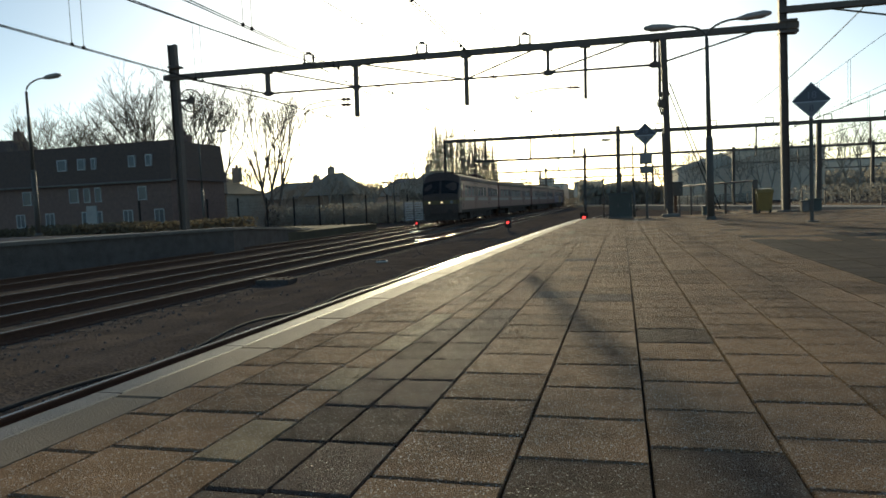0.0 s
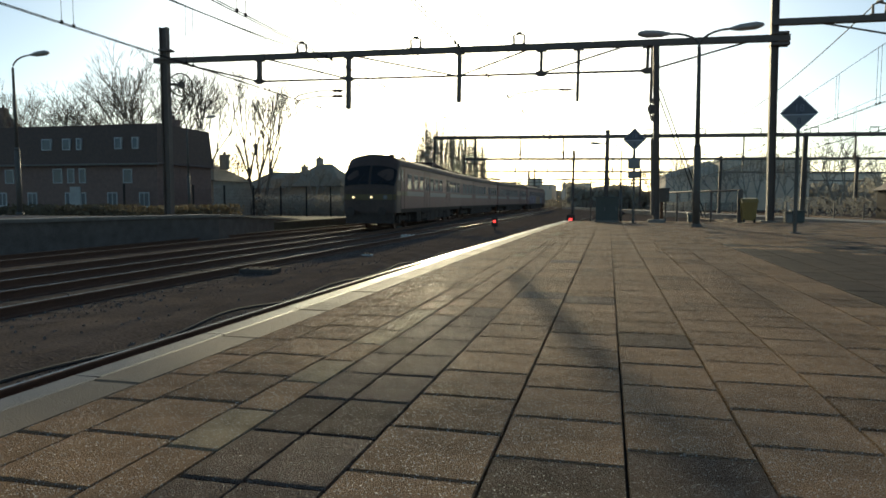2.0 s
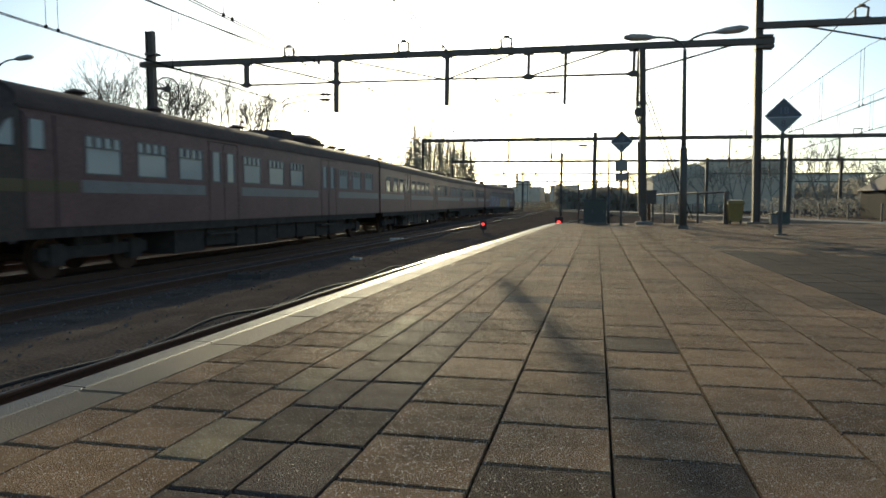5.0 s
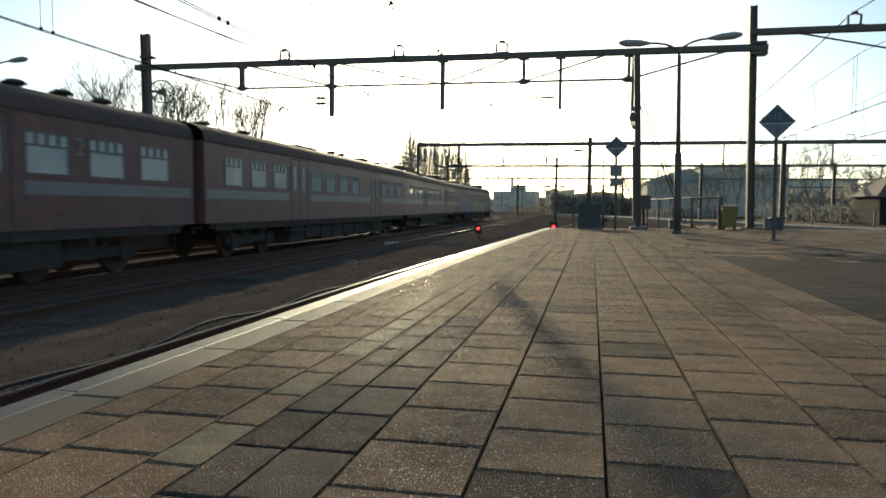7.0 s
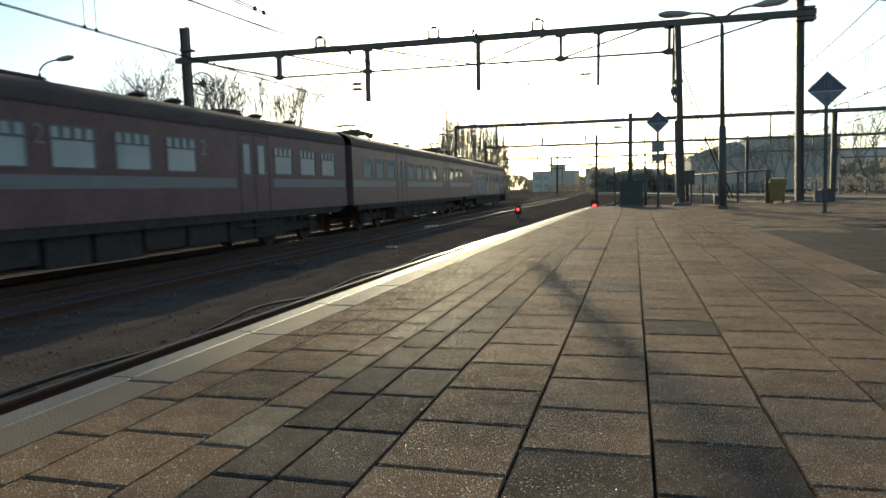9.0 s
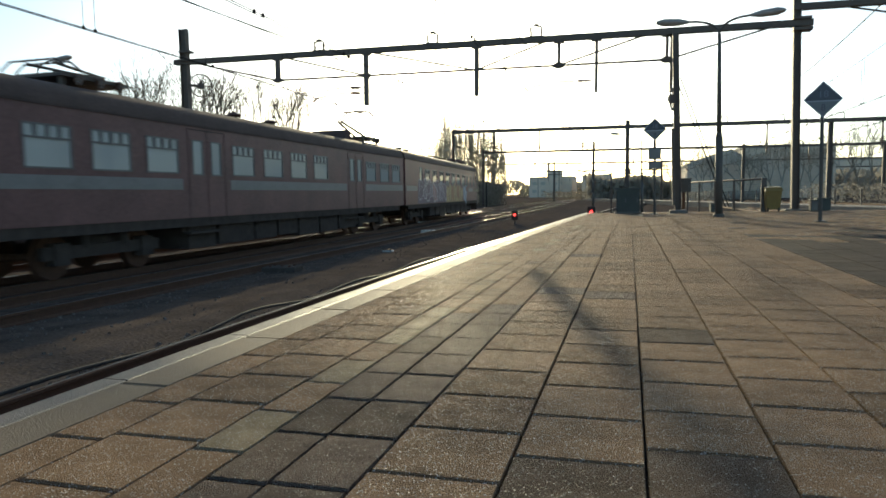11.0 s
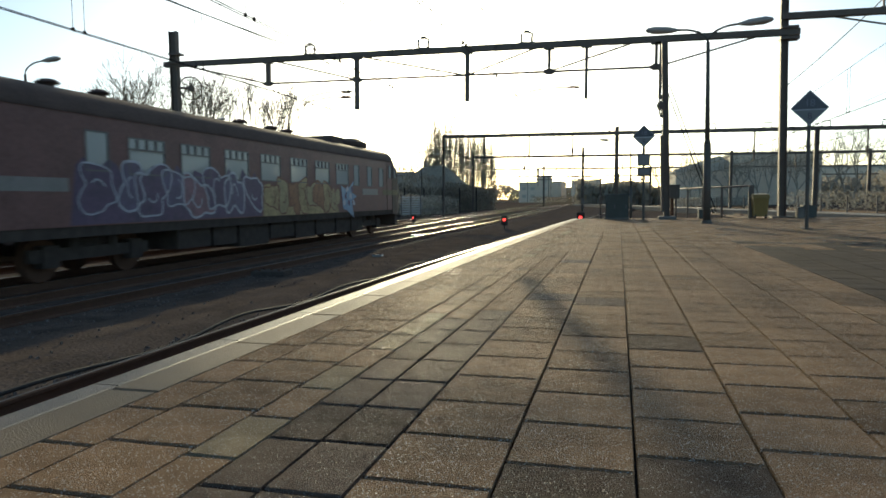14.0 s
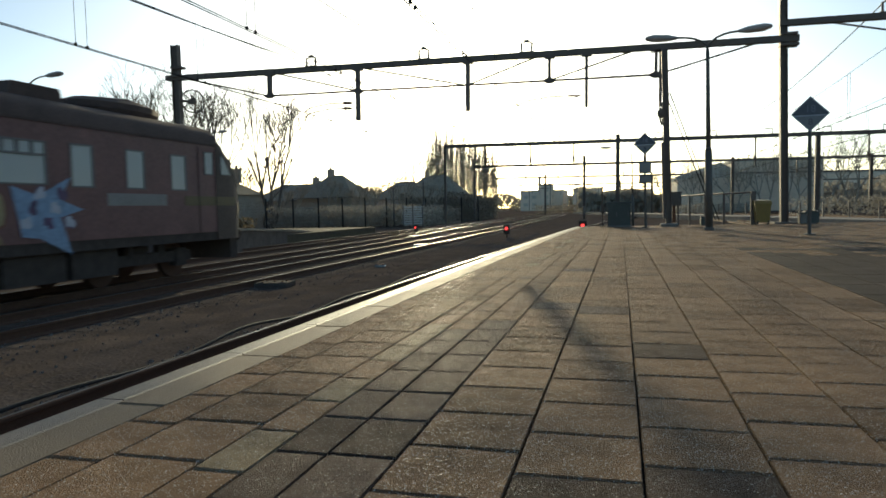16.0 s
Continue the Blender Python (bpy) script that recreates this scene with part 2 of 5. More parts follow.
# far walls, roofs and growth: base colours lightened to stand in for haze
HAZED_WALL = mat("haze_paled_wall", (0.7, 0.6, 0.47), 0.9, vary=0.15, scale=0.2, fine=1.5, bump=0.0)
HAZED_ROOF = mat("haze_paled_roof", (0.5, 0.46, 0.38), 0.9, vary=0.15, scale=0.2, fine=1.5, bump=0.0)
HAZED_WOOD = thin_growth(mat("haze_paled_wood", (0.38, 0.34, 0.27), 0.95, vary=0.2, scale=0.3, fine=3, bump=0.0, spread=0.3, island=True), 0.3)
TARRED = mat("tarred_boards", (0.035, 0.03, 0.027), 0.85, vary=0.3, bump=0.1, spec=0.1)
BIN_YELLOW = mat("yellow_grit_bin", (0.22, 0.14, 0.03), 0.55, vary=0.2, bump=0.05)
CABINET = mat("grey_green_cabinet", (0.085, 0.09, 0.08), 0.65, spec=0.2, vary=0.2, scale=2, fine=25, bump=0.05)


# ---- building helpers ----
class Shape:
    """Collects faces for one mesh."""

    def __init__(self):
        self.v, self.f, self.joined = [], [], False

    def poly(self, pts):
        n = len(self.v)
        self.v += [tuple(p) for p in pts]
        self.f.append(tuple(range(n, n + len(pts))))
        return self

    def box(self, x0, x1, y0, y1, z0, z1, c=0.0):
        """A box; c chamfers its upper edges."""
        n = len(self.v)
        self.v += [(x0, y0, z0), (x1, y0, z0), (x1, y1, z0), (x0, y1, z0)]
        t = z1 - c
        self.v += [(x0, y0, t), (x1, y0, t), (x1, y1, t), (x0, y1, t)]
        self.f += [(n + 3, n + 2, n + 1, n)] + [(n + i, n + (i + 1) % 4, n + 4 + (i + 1) % 4, n + 4 + i) for i in range(4)]
        if c:
            self.v += [(x0 + c, y0 + c, z1), (x1 - c, y0 + c, z1), (x1 - c, y1 - c, z1), (x0 + c, y1 - c, z1)]
            self.f += [(n + 4 + i, n + 4 + (i + 1) % 4, n + 8 + (i + 1) % 4, n + 8 + i) for i in range(4)]
            self.f.append((n + 8, n + 9, n + 10, n + 11))
        else:
            self.f.append((n + 4, n + 5, n + 6, n + 7))
        return self

    def tube(self, a, b, r, r2=None, sides=8, caps=True):
        a, b = Vector(a), Vector(b)
        r2 = r if r2 is None else r2
        d = (b - a).normalized()
        u = d.cross(Vector((0, 0, 1)) if abs(d.z) < 0.9 else Vector((1, 0, 0))).normalized()
        w = d.cross(u)
        n = len(self.v)
        for p, q in ((a, r), (b, r2)):
            for i in range(sides):
                t = 2 * math.pi * i / sides
                self.v.append(tuple(p + (u * math.cos(t) + w * math.sin(t)) * q))
        self.f += [(n + i, n + (i + 1) % sides, n + sides + (i + 1) % sides, n + sides + i) for i in range(sides)]
        if caps:
            self.f += [tuple(range(n + sides - 1, n - 1, -1)), tuple(range(n + sides, n + 2 * sides))]
        return self

    def chain(self, pts, r, sides=6):
        """One bent tube through all the points."""
        pts = [Vector(q) for q in pts]
        rings = []
        for i, q in enumerate(pts):
            d = (pts[min(i + 1, len(pts) - 1)] - pts[max(i - 1, 0)]).normalized()
            u = d.cross(Vector((0, 0, 1)) if abs(d.z) < 0.95 else Vector((1, 0, 0))).normalized()
            w = d.cross(u)
            rings.append([q + (u * math.cos(2 * math.pi * k / sides) + w * math.sin(2 * math.pi * k / sides)) * r for k in range(sides)])
        return self.loft(rings)

    def loft(self, rings, closed=True, caps=True):
        n, k = len(self.v), len(rings[0])
        for ring in rings:
            self.v += [tuple(p) for p in ring]
        for j in range(len(rings) - 1):
            for i in range(k if closed else k - 1):
                a, b = n + j * k + i, n + j * k + (i + 1) % k
                self.f.append((a, b, b + k, a + k))
        if caps and closed:
            self.f += [tuple(range(n + k - 1, n - 1, -1)), tuple(range(n + (len(rings) - 1) * k, n + len(rings) * k))]
        return self

    def disc(self, c, axis, r, thick, sides=16):
        c, axis = Vector(c), Vector(axis).normalized()
        return self.tube(c - axis * thick / 2, c + axis * thick / 2, r, sides=sides)

    def weld(self):
        self.joined = True
        return self

    def mesh(self, name, material, smooth=False):
        me = bpy.data.meshes.new(name)
        me.from_pydata(self.v, [], self.f)
        if self.joined:
            bm = bmesh.new()
            bm.from_mesh(me)
            bmesh.ops.remove_doubles(bm, verts=bm.verts, dist=0.0005)
            bm.to_mesh(me)
            bm.free()
        me.materials.append(material)
        if smooth:
            me.polygons.foreach_set("use_smooth", [True] * len(me.polygons))
        me.update()
        return me


def part(name, shape, material, parent=None, label="", smooth=False):
    """Links a shape as one mesh object, under a thing or a part if one is given."""
    data = shape.mesh(name, material, smooth) if isinstance(shape, Shape) else shape
    ob = new(name, data)
    if parent is not None:
        ob.parent = parent
    return tagged(ob, label) if label else ob


def thing(name, label, category, group="", kind="", at=None):
    ob = new(name)
    ob.empty_display_size = 0.2
    if at is not None:
        ob.matrix_basis = at
    return tagged(ob, label, category, group, kind)


def smoothstep(a, b, t):
    t = min(1.0, max(0.0, (t - a) / (b - a)))
    return t * t * (3 - 2 * t)


RNG = random.Random(7)


# ---- plan ----
def edge_x(y):
    """The platform edge, which bends gently to the right."""
    return -2.36 + 0.0008 * max(y, 0) ** 2


def warp(x, y):
    """The narrow columns next to the kerb close up as the edge bends in."""
    return x + (edge_x(y) - edge_x(2)) * (-0.735 - x) / 1.385 if x < -0.735 else x


RAIL_Z = -0.76
PLATFORM_END = 27.6


def track_train(y):
    """Centre line of the train's track."""
    return -12.1 - 2.35 * smoothstep(22, 74, y) + 1.3 * smoothstep(76, 128, y)


def track_two(y):
    return -9.25 - 0.0002 * max(0, y - 30) ** 2


def track_one(y):
    return edge_x(min(y, 60)) - 1.72 + (0.06 * (y - 60) if y > 60 else 0)


# ---- ground ----
g = Shape()
g.poly([(-1500, -300, -1.06), (1500, -300, -1.06), (1500, 2500, -1.06), (-1500, 2500, -1.06)])
tagged(part("ground", g, EARTH), "sandy winter ground spreading to the horizon", "ground", kind="structure")
b = Shape()
ys = [-30 + 4 * i for i in range(90)]
b.loft([[(-17.5, y, -1.02), (-16.5, y, -0.93), (track_one(y) + 1.0, y, -0.93), (track_one(y) + 1.0, y, -1.05)] for y in ys], closed=False)
tagged(part("track_bed", b, BALLAST), "dark dirty ballast bed under the station tracks", "track bed", kind="structure")
b = Shape()
b.loft([[(8, y, -1.04), (8.5, y, -0.95), (40, y, -0.95), (41, y, -1.04)] for y in ys if y > 29], closed=False)
tagged(part("track_bed", b, BALLAST), "ballast bed of the yard beyond the platform", "track bed", kind="structure")
b = Shape()
b.loft([[(-7.6 + 0.15 * math.sin(y), y, -0.94), (-7.2, y, -0.86 + 0.02 * math.sin(3 * y)), (-5.9, y, -0.86), (-5.4, y, -0.94)] for y in [-10 + i for i in range(110)]], closed=False)
tagged(part("track_bed", b, EARTH), "strip of trodden sandy cinders between two tracks", "track bed", kind="structure")


# ---- tracks ----
def rail(line, y0, y1, side, step=3.0):
    """One running rail with head, web and foot."""
    prof = [(-0.07, -0.17), (0.07, -0.17), (0.07, -0.155), (0.012, -0.13), (0.012, -0.045), (0.036, -0.035), (0.036, -0.008), (0.028, 0.0),
            (-0.028, 0.0), (-0.036, -0.008), (-0.036, -0.035), (-0.012, -0.045), (-0.012, -0.13), (-0.07, -0.155)]
    rings = []
    y = y0
    while y <= y1:
        x = line(y) + side * 0.753
        rings.append([(x + px, y, RAIL_Z + pz) for px, pz in prof])
        y += step
    web, head = Shape(), Shape()
    web.loft(rings)
    head.loft([[(r[8][0] + 0.01, r[8][1], RAIL_Z + 0.003), (r[7][0] - 0.01, r[7][1], RAIL_Z + 0.003)] for r in rings], closed=False)
    return web, head


def track(name, line, y0, y1, label, sleepers=True, top=None):
    t = thing(name, label, "railway track", kind="structure")
    for side in (-1, 1):
        web, head = rail(line, y0, y1, side)
        w = part("rail", web, RUST, t, "rusty steel running rail")
        part("rail_head", head, top or RAIL, w, "dull rusted rail head" if top else "polished bright rail head")
    if sleepers:
        s = Shape().box(-1.25, 1.25, -0.13, 0.13, -0.99, RAIL_Z - 0.165, 0.02).mesh("sleeper", SLEEPER)
        y = y0
        while y < min(y1, 75):
            o = part("sleeper", s, None, t)
            o.location = (line(y), y, 0)
            y += 0.62
    return t


track("track", track_one, -28, 200, "platform track with worn rails on concrete sleepers")
track("track", track_two, -28, 200, "middle track with shiny rail heads in dark ballast")
track("track", track_train, -28, 320, "running track of the train beside the far platform")
track("track", lambda y: -15.9 - 0.02 * max(0, y - 60), -28, 180, "siding with dull rails in front of the far platform", False, DULL_RAIL)
for x in (11, 15.2, 19.6, 24):
    track("track", lambda y, x=x: x - 0.03 * max(0, y - 30), 30, 240, "yard track beyond the platform", False)

# loose stones on the ballast near the platform
st = Shape()
for i in range(3600):
    y = 3 + 42 * RNG.random() ** 1.6
    x = RNG.uniform(-11.6, -4.2) if i % 3 else RNG.uniform(-8.9, -7.4)
    if RNG.random() < 0.35:
        x = RNG.uniform(-5.7, -4.95)
    s, z = RNG.uniform(0.012, 0.034), (-0.86 if -7.2 < x < -5.9 else -0.93)
    p = [(x + s * RNG.uniform(0.5, 1) * math.cos(a), y + s * RNG.uniform(0.5, 1) * math.sin(a), z) for a in (0.3, 1.9, 3.5, 5.1)]
    top = [(x + s * 0.5 * math.cos(a), y + s * 0.5 * math.sin(a), z + s * RNG.uniform(0.6, 1.1)) for a in (0.3, 1.9, 3.5, 5.1)]
    st.loft([p, top])
tagged(part("ballast_stones", st, STONE), "scattered broken ballast stones between the rails", "stones", kind="stuff")

# cable lying beside the rail of the platform track
c = Shape()
pts = []
for i in range(90):
    y = 3.4 + i * 0.2
    pts.append((track_one(y) - 0.753 - 0.3 - 0.05 * math.sin(y * 0.9) - 0.03 * math.sin(2.3 * y + 1), y, RAIL_Z - 0.05 + 0.04 * math.sin(1.7 * y)))
c.chain(pts, 0.022, 7)
tagged(part("track_cable", c, RUBBER, label="black rubber signal cable lying loosely along the rail"), category="cable")


# inspection plates and small boxes between the rails
def track_plate(x, y, w, d, rz, label, material=None):
    t = thing("track_plate", label, "track plate", "plates between the rails", at=pose(x, y, -0.925, 0, 0, rz))
    part("slab", Shape().box(-w / 2, w / 2, -d / 2, d / 2, 0, 0.12, 0.015), material or SLEEPER, t)
    for i, (bx, by) in enumerate(((-0.3, -0.25), (0.3, -0.25), (-0.3, 0.25), (0.3, 0.25), (0.0, 0.0))):
        part("bolt", Shape().tube((bx * w, by * d, 0.12), (bx * w, by * d, 0.15), 0.035, sides=8), RUST, t)
    return t


PLATE = mat("galvanised_plate", (0.42, 0.42, 0.4), 0.4, 0.4, vary=0.2, bump=0.05)
track_plate(-8.0, 14.4, 0.8, 0.62, 8, "perforated pale plate beside the rail")
track_plate(-7.0, 19.0, 0.3, 0.2, 0, "small pale plate lying between the tracks", PLATE)
track_plate(-9.2, 30.5, 0.6, 0.7, 12, "shiny metal plate between the rails", PLATE)
track_plate(-4.0, 21.0, 0.45, 0.25, 0, "flat bright balise plate between the rails", PLATE)
track_plate(-12.6, 41.0, 0.9, 0.5, 0, "shiny switch motor cover beside the rail", PLATE)

# ---- platform ----
p = Shape()
p.loft([[(edge_x(y) + 0.03, y, -1.05), (edge_x(y) + 0.03, y, -0.024), (26, y, -0.024), (26, y, -1.05)] for y in [-12 + 2 * i for i in range(19)] + [PLATFORM_END]])
platform = tagged(part("platform", p, JOINT), "railway platform of paved concrete slabs", "platform", kind="structure")
w = Shape()
w.loft([[(edge_x(y) + 0.12, y, -1.05), (edge_x(y) + 0.12, y, -0.14), (edge_x(y) + 0.02, y, -0.14), (edge_x(y) + 0.02, y, -1.05)] for y in [-12 + 2 * i for i in range(19)] + [PLATFORM_END]])
part("platform_wall", w, CONCRETE, platform, "grey concrete platform wall")


def opposite_edge(y):
    return -19.5 + 0.2 * max(0, min(26, y) - 10)


# far platform, with a ramp at its end
OPP_Z = 0.2
o, cap = Shape(), Shape()
rings, caps = [], []
for y in [-20 + 2 * i for i in range(24)] + [28, 34, 40, 46]:
    z = OPP_Z - 0.75 * smoothstep(25, 46, y)
    x = opposite_edge(y) - (0.2 * (y - 26) if y > 26 else 0)
    rings.append([(-34, y, -1.05), (x - 0.1, y, -1.05), (x - 0.1, y, z - 0.12), (-34, y, z - 0.12)])
    caps.append([(x - 1.0, y, z - 0.12), (x, y, z - 0.12), (x, y, z), (x - 1.0, y, z)])
o.loft(rings)
cap.loft(caps)
far_platform = tagged(part("platform", o, PLATFORM_BRICK), "low far platform with grassy top across the tracks", "platform", kind="structure")
part("coping", cap, KERB, far_platform, "pale worn coping along the platform edge")


# ---- the train: four coupled coaches, wine red with a pale band ----
W2, SILL, HEAD, FLOOR, EAVE, TOP = 1.45, 2.22, 3.07, 1.12, 3.46, 4.08
SLOT_W = {"w": 1.15, "v": 1.29, "d": 0.46, "c": 0.62, "e": 0.68}
SLOT_Z = {"w": (SILL, HEAD), "v": (SILL, HEAD), "d": (2.2, 3.1), "c": (2.2, 3.09), "e": (2.26, 3.12)}


def window_parts(kind):
    """Frame (with its vertical bars in the upper light) and pane of one coach window, for the side x = 0, outwards +x."""
    w, (z0, z1) = SLOT_W[kind], SLOT_Z[kind]
    fr, t = Shape(), 0.035
    fr.box(-0.045, 0.012, -w / 2, -w / 2 + t, z0, z1).box(-0.045, 0.012, w / 2 - t, w / 2, z0, z1)
    fr.box(-0.045, 0.012, -w / 2 + t, w / 2 - t, z0, z0 + t).box(-0.045, 0.012, -w / 2 + t, w / 2 - t, z1 - t, z1)
    if kind in "wv":
        zz = z0 + 0.66 * (z1 - z0)
        fr.box(-0.04, 0.016, -w / 2 + t, w / 2 - t, zz, zz + 0.04)
        for q in (-0.25, 0.0, 0.25):
            fr.box(-0.04, 0.016, q * w - 0.035, q * w + 0.035, zz + 0.04, z1 - t)
    pane = Shape().box(-0.02, -0.012, -w / 2 + 0.01, w / 2 - 0.01, z0 + 0.01, z1 - 0.01)
    return fr.mesh("frame", ALU), pane.mesh("pane", GLASS)


WINDOW_MESH = {k: window_parts(k) for k in SLOT_W}


def side_wall(length, slots, x, nose):
    """A coach side at +x with real openings; slots are (kind, place along the coach from its front)."""
    s, t = Shape(), 0.07
    h = length / 2
    y = -h + (1.15 if nose == -1 else 0.0)
    end = h - (1.15 if nose == 1 else 0.0)
    lo, hi = min(x, x - math.copysign(t, x)), max(x, x - math.copysign(t, x))
    for kind, c in sorted(slots, key=lambda q: q[1]):
        a, b_ = c - h - SLOT_W[kind] / 2, c - h + SLOT_W[kind] / 2
        z0, z1 = SLOT_Z[kind]
        s.box(lo, hi, y, a, FLOOR, EAVE)
        s.box(lo, hi, a, b_, FLOOR, z0)
        s.box(lo, hi, a, b_, z1, EAVE)
        y = b_
    s.box(lo, hi, y, end, FLOOR, EAVE)
    return s.weld()


def roof_section(y, k=1.0, top=TOP, drop=0.0):
    pts = []
    for i in range(13):
        a = math.pi * i / 12
        pts.append((math.cos(a) * (W2 + 0.01) * k, y, EAVE - drop + (top - EAVE) * math.sin(a) ** 0.75))
    return pts


def bogie(y):
    f = Shape()
    for sx in (-1, 1):
        f.box(sx * 0.98 - 0.07, sx * 0.98 + 0.07, y - 1.7, y + 1.7, 0.42, 0.68)
        for q in (-1.25, 1.25):
            f.box(sx * 0.98 - 0.12, sx * 0.98 + 0.12, y + q - 0.2, y + q + 0.2, 0.3, 0.75)
            f.tube((sx * 0.98, y + q * 0.45, 0.6), (sx * 0.98, y + q * 0.45, 0.95), 0.13, sides=10)
    f.box(-0.9, 0.9, y - 0.25, y + 0.25, 0.5, 0.85)
    return f


def wheelset(y):
    w = Shape()
    w.tube((-0.9, y, 0.46), (0.9, y, 0.46), 0.08, sides=10)
    for sx in (-1, 1):
        w.disc((sx * 0.755, y, 0.46), (1, 0, 0), 0.46, 0.13, 24)
        w.disc((sx * 0.69, y, 0.46), (1, 0, 0), 0.485, 0.03, 24)
    return w


def vent(y, x=0.2):
    v = Shape()
    z = EAVE + (TOP - EAVE) * 0.92
    v.tube((x, y, z - 0.1), (x, y, z + 0.12), 0.15, sides=12).tube((x, y, z + 0.12), (x, y, z + 0.16), 0.2, 0.26, sides=12).tube((x, y, z + 0.16), (x, y, z + 0.23), 0.26, 0.15, sides=12)
    return v


def pantograph(parent, y, up):
    pg = part("pantograph", Shape().box(-0.7, 0.7, y - 1.0, y + 1.0, TOP + 0.14, TOP + 0.22).box(-0.6, -0.5, y - 0.9, y - 0.8, TOP - 0.1, TOP + 0.2)
              .box(0.5, 0.6, y - 0.9, y - 0.8, TOP - 0.1, TOP + 0.2).box(-0.6, -0.5, y + 0.8, y + 0.9, TOP - 0.1, TOP + 0.2).box(0.5, 0.6, y + 0.8, y + 0.9, TOP - 0.1, TOP + 0.2),
              STEEL, parent, "folded roof pantograph" if not up else "raised roof pantograph")
    k, top = (y - 2.1, TOP + 0.78) if up else (y + 0.9, TOP + 0.4)
    head = (y - 0.3, TOP + 1.38) if up else (y - 0.85, TOP + 0.46)
    foot = y + 0.4 if up else y - 0.5
    arm = Shape()
    arm.tube((-0.25, foot, TOP + 0.25), (-0.08, k, top), 0.055).tube((0.25, foot, TOP + 0.25), (0.08, k, top), 0.055)
    arm.tube((-0.08, k, top), (-0.35, head[0], head[1]), 0.035).tube((0.08, k, top), (0.35, head[0], head[1]), 0.035)
    part("arm", arm, STEEL, pg)
    hd = Shape()
    for q in (-0.18, 0.18):
        hd.chain([(-0.85, head[0] + q, head[1] - 0.16), (-0.6, head[0] + q, head[1] + 0.02), (0.6, head[0] + q, head[1] + 0.02), (0.85, head[0] + q, head[1] - 0.16)], 0.025)
    part("collector_head", hd, STEEL, pg)
    for q in (-0.6, 0.0, 0.6):
        ins = Shape()
        for j in range(4):
            ins.disc((0.75, y + q, TOP + 0.02 + 0.06 * j), (0, 0, 1), 0.1 if j % 2 else 0.07, 0.05, 10)
        part("insulator", ins, PORCELAIN, pg)


NOSE_RINGS = [(0.0, 2.12, 2.2, 0.9), (0.07, 2.27, 2.42, 0.955), (0.3, 2.62, 2.95, 0.99), (0.55, 2.98, 3.42, 1.0), (0.8, 3.22, 3.76, 1.0), (1.0, 3.36, 3.95, 1.0), (1.2, EAVE, TOP, 1.0)]


def cab(car, length, sgn, lights):
    """The driver's end: a rounded raked nose with windscreens, yellow band, lamps and buffers. sgn -1: the front end."""
    h = length / 2 * sgn

    def across(a, e, t, w):
        """A point of the arched section: a runs from 0 to pi over the roof."""
        return math.cos(a) * (W2 + 0.004) * w, e + (t - e) * math.sin(a) ** 0.75

    half = [(-1.0, 0.20), (-0.96, 0.08), (-0.85, 0.0), (-0.4, -0.02), (0.4, -0.02), (0.85, 0.0), (0.96, 0.08), (1.0, 0.20)]

    def ring(z, back, k=1.0):
        return [(q * W2 * k, h - sgn * (back + d), z) for q, d in half]

    shell = []
    for d, e, t, w in NOSE_RINGS:
        pts = [(-(W2 + 0.004) * w, h - sgn * d, FLOOR - 0.22), ((W2 + 0.004) * w, h - sgn * d, FLOOR - 0.22)]
        for i in range(17):
            x_, z_ = across(math.pi * i / 16, e, t, w)
            pts.append((x_, h - sgn * d, z_))
        shell.append(pts)
    # the nose's shade is painted, its colour darker than the sides
    part("nose", Shape().loft(shell), SHADED_WINE, car, "rounded driver's cab in wine red darkened as shade")
    # windscreens lie a little proud of the raked front
    for a0, a1 in ((0.07, 0.485), (0.515, 0.93)):
        rings = []
        for out in (0.004, 0.016):
            loop = []
            for d, e, t, w in NOSE_RINGS[1:4]:
                loop.append([across(math.pi * (a0 + (a1 - a0) * i / 8), e, t, w) + (d,) for i in range(9)])
            rings.append([(x_, h - sgn * d + sgn * out, z_ + out) for x_, z_, d in loop[0] + [loop[1][-1]] + loop[2][::-1] + [loop[1][0]]])
        ws = part("windscreen", Shape().loft(rings), DARK_GLASS, car, "dark raked windscreen pane")
        part("windscreen_rim", Shape().chain(rings[1] + rings[1][:1], 0.022, 5), RUBBER, ws)
        wx = math.copysign(0.62, 0.5 - a0)
        part("wiper", Shape().tube((wx, h + sgn * 0.02, 2.46), (wx + 0.3, h - sgn * 0.28, 2.98), 0.014, sides=5), RUBBER, ws)
    for q in (-1, 1):
        xw = q * (W2 + 0.01)
        for name, quad in (("cab_window", [(0.5, 2.68), (0.98, 2.68), (0.98, 3.22), (0.8, 3.12)]), ("cab_door_window", [(1.36, 2.66), (1.72, 2.66), (1.72, 3.24), (1.36, 3.24)])):
            pane = Shape().loft([[(xw + e, h - sgn * d, z) for d, z in quad] for e in (-0.004, 0.004)])
            cw = part(name, pane, GLASS, car, "slanted cab side window" if name == "cab_window" else "small pane in the cab door")
            part("frame", Shape().chain([(xw, h - sgn * d, z) for d, z in quad + quad[:1]], 0.022, 5), ALU, cw)
        sm = Shape()
        for d in (1.22, 2.0):
            sm.box(xw - 0.006, xw + 0.006, h - sgn * d - 0.01, h - sgn * d + 0.01, FLOOR, 3.36)
        part("cab_door_seam", sm, UNDER, car, "dark seams of the cab door")
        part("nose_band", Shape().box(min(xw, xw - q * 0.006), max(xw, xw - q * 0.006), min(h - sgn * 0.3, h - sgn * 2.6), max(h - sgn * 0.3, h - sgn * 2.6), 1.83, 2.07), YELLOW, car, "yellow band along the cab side")
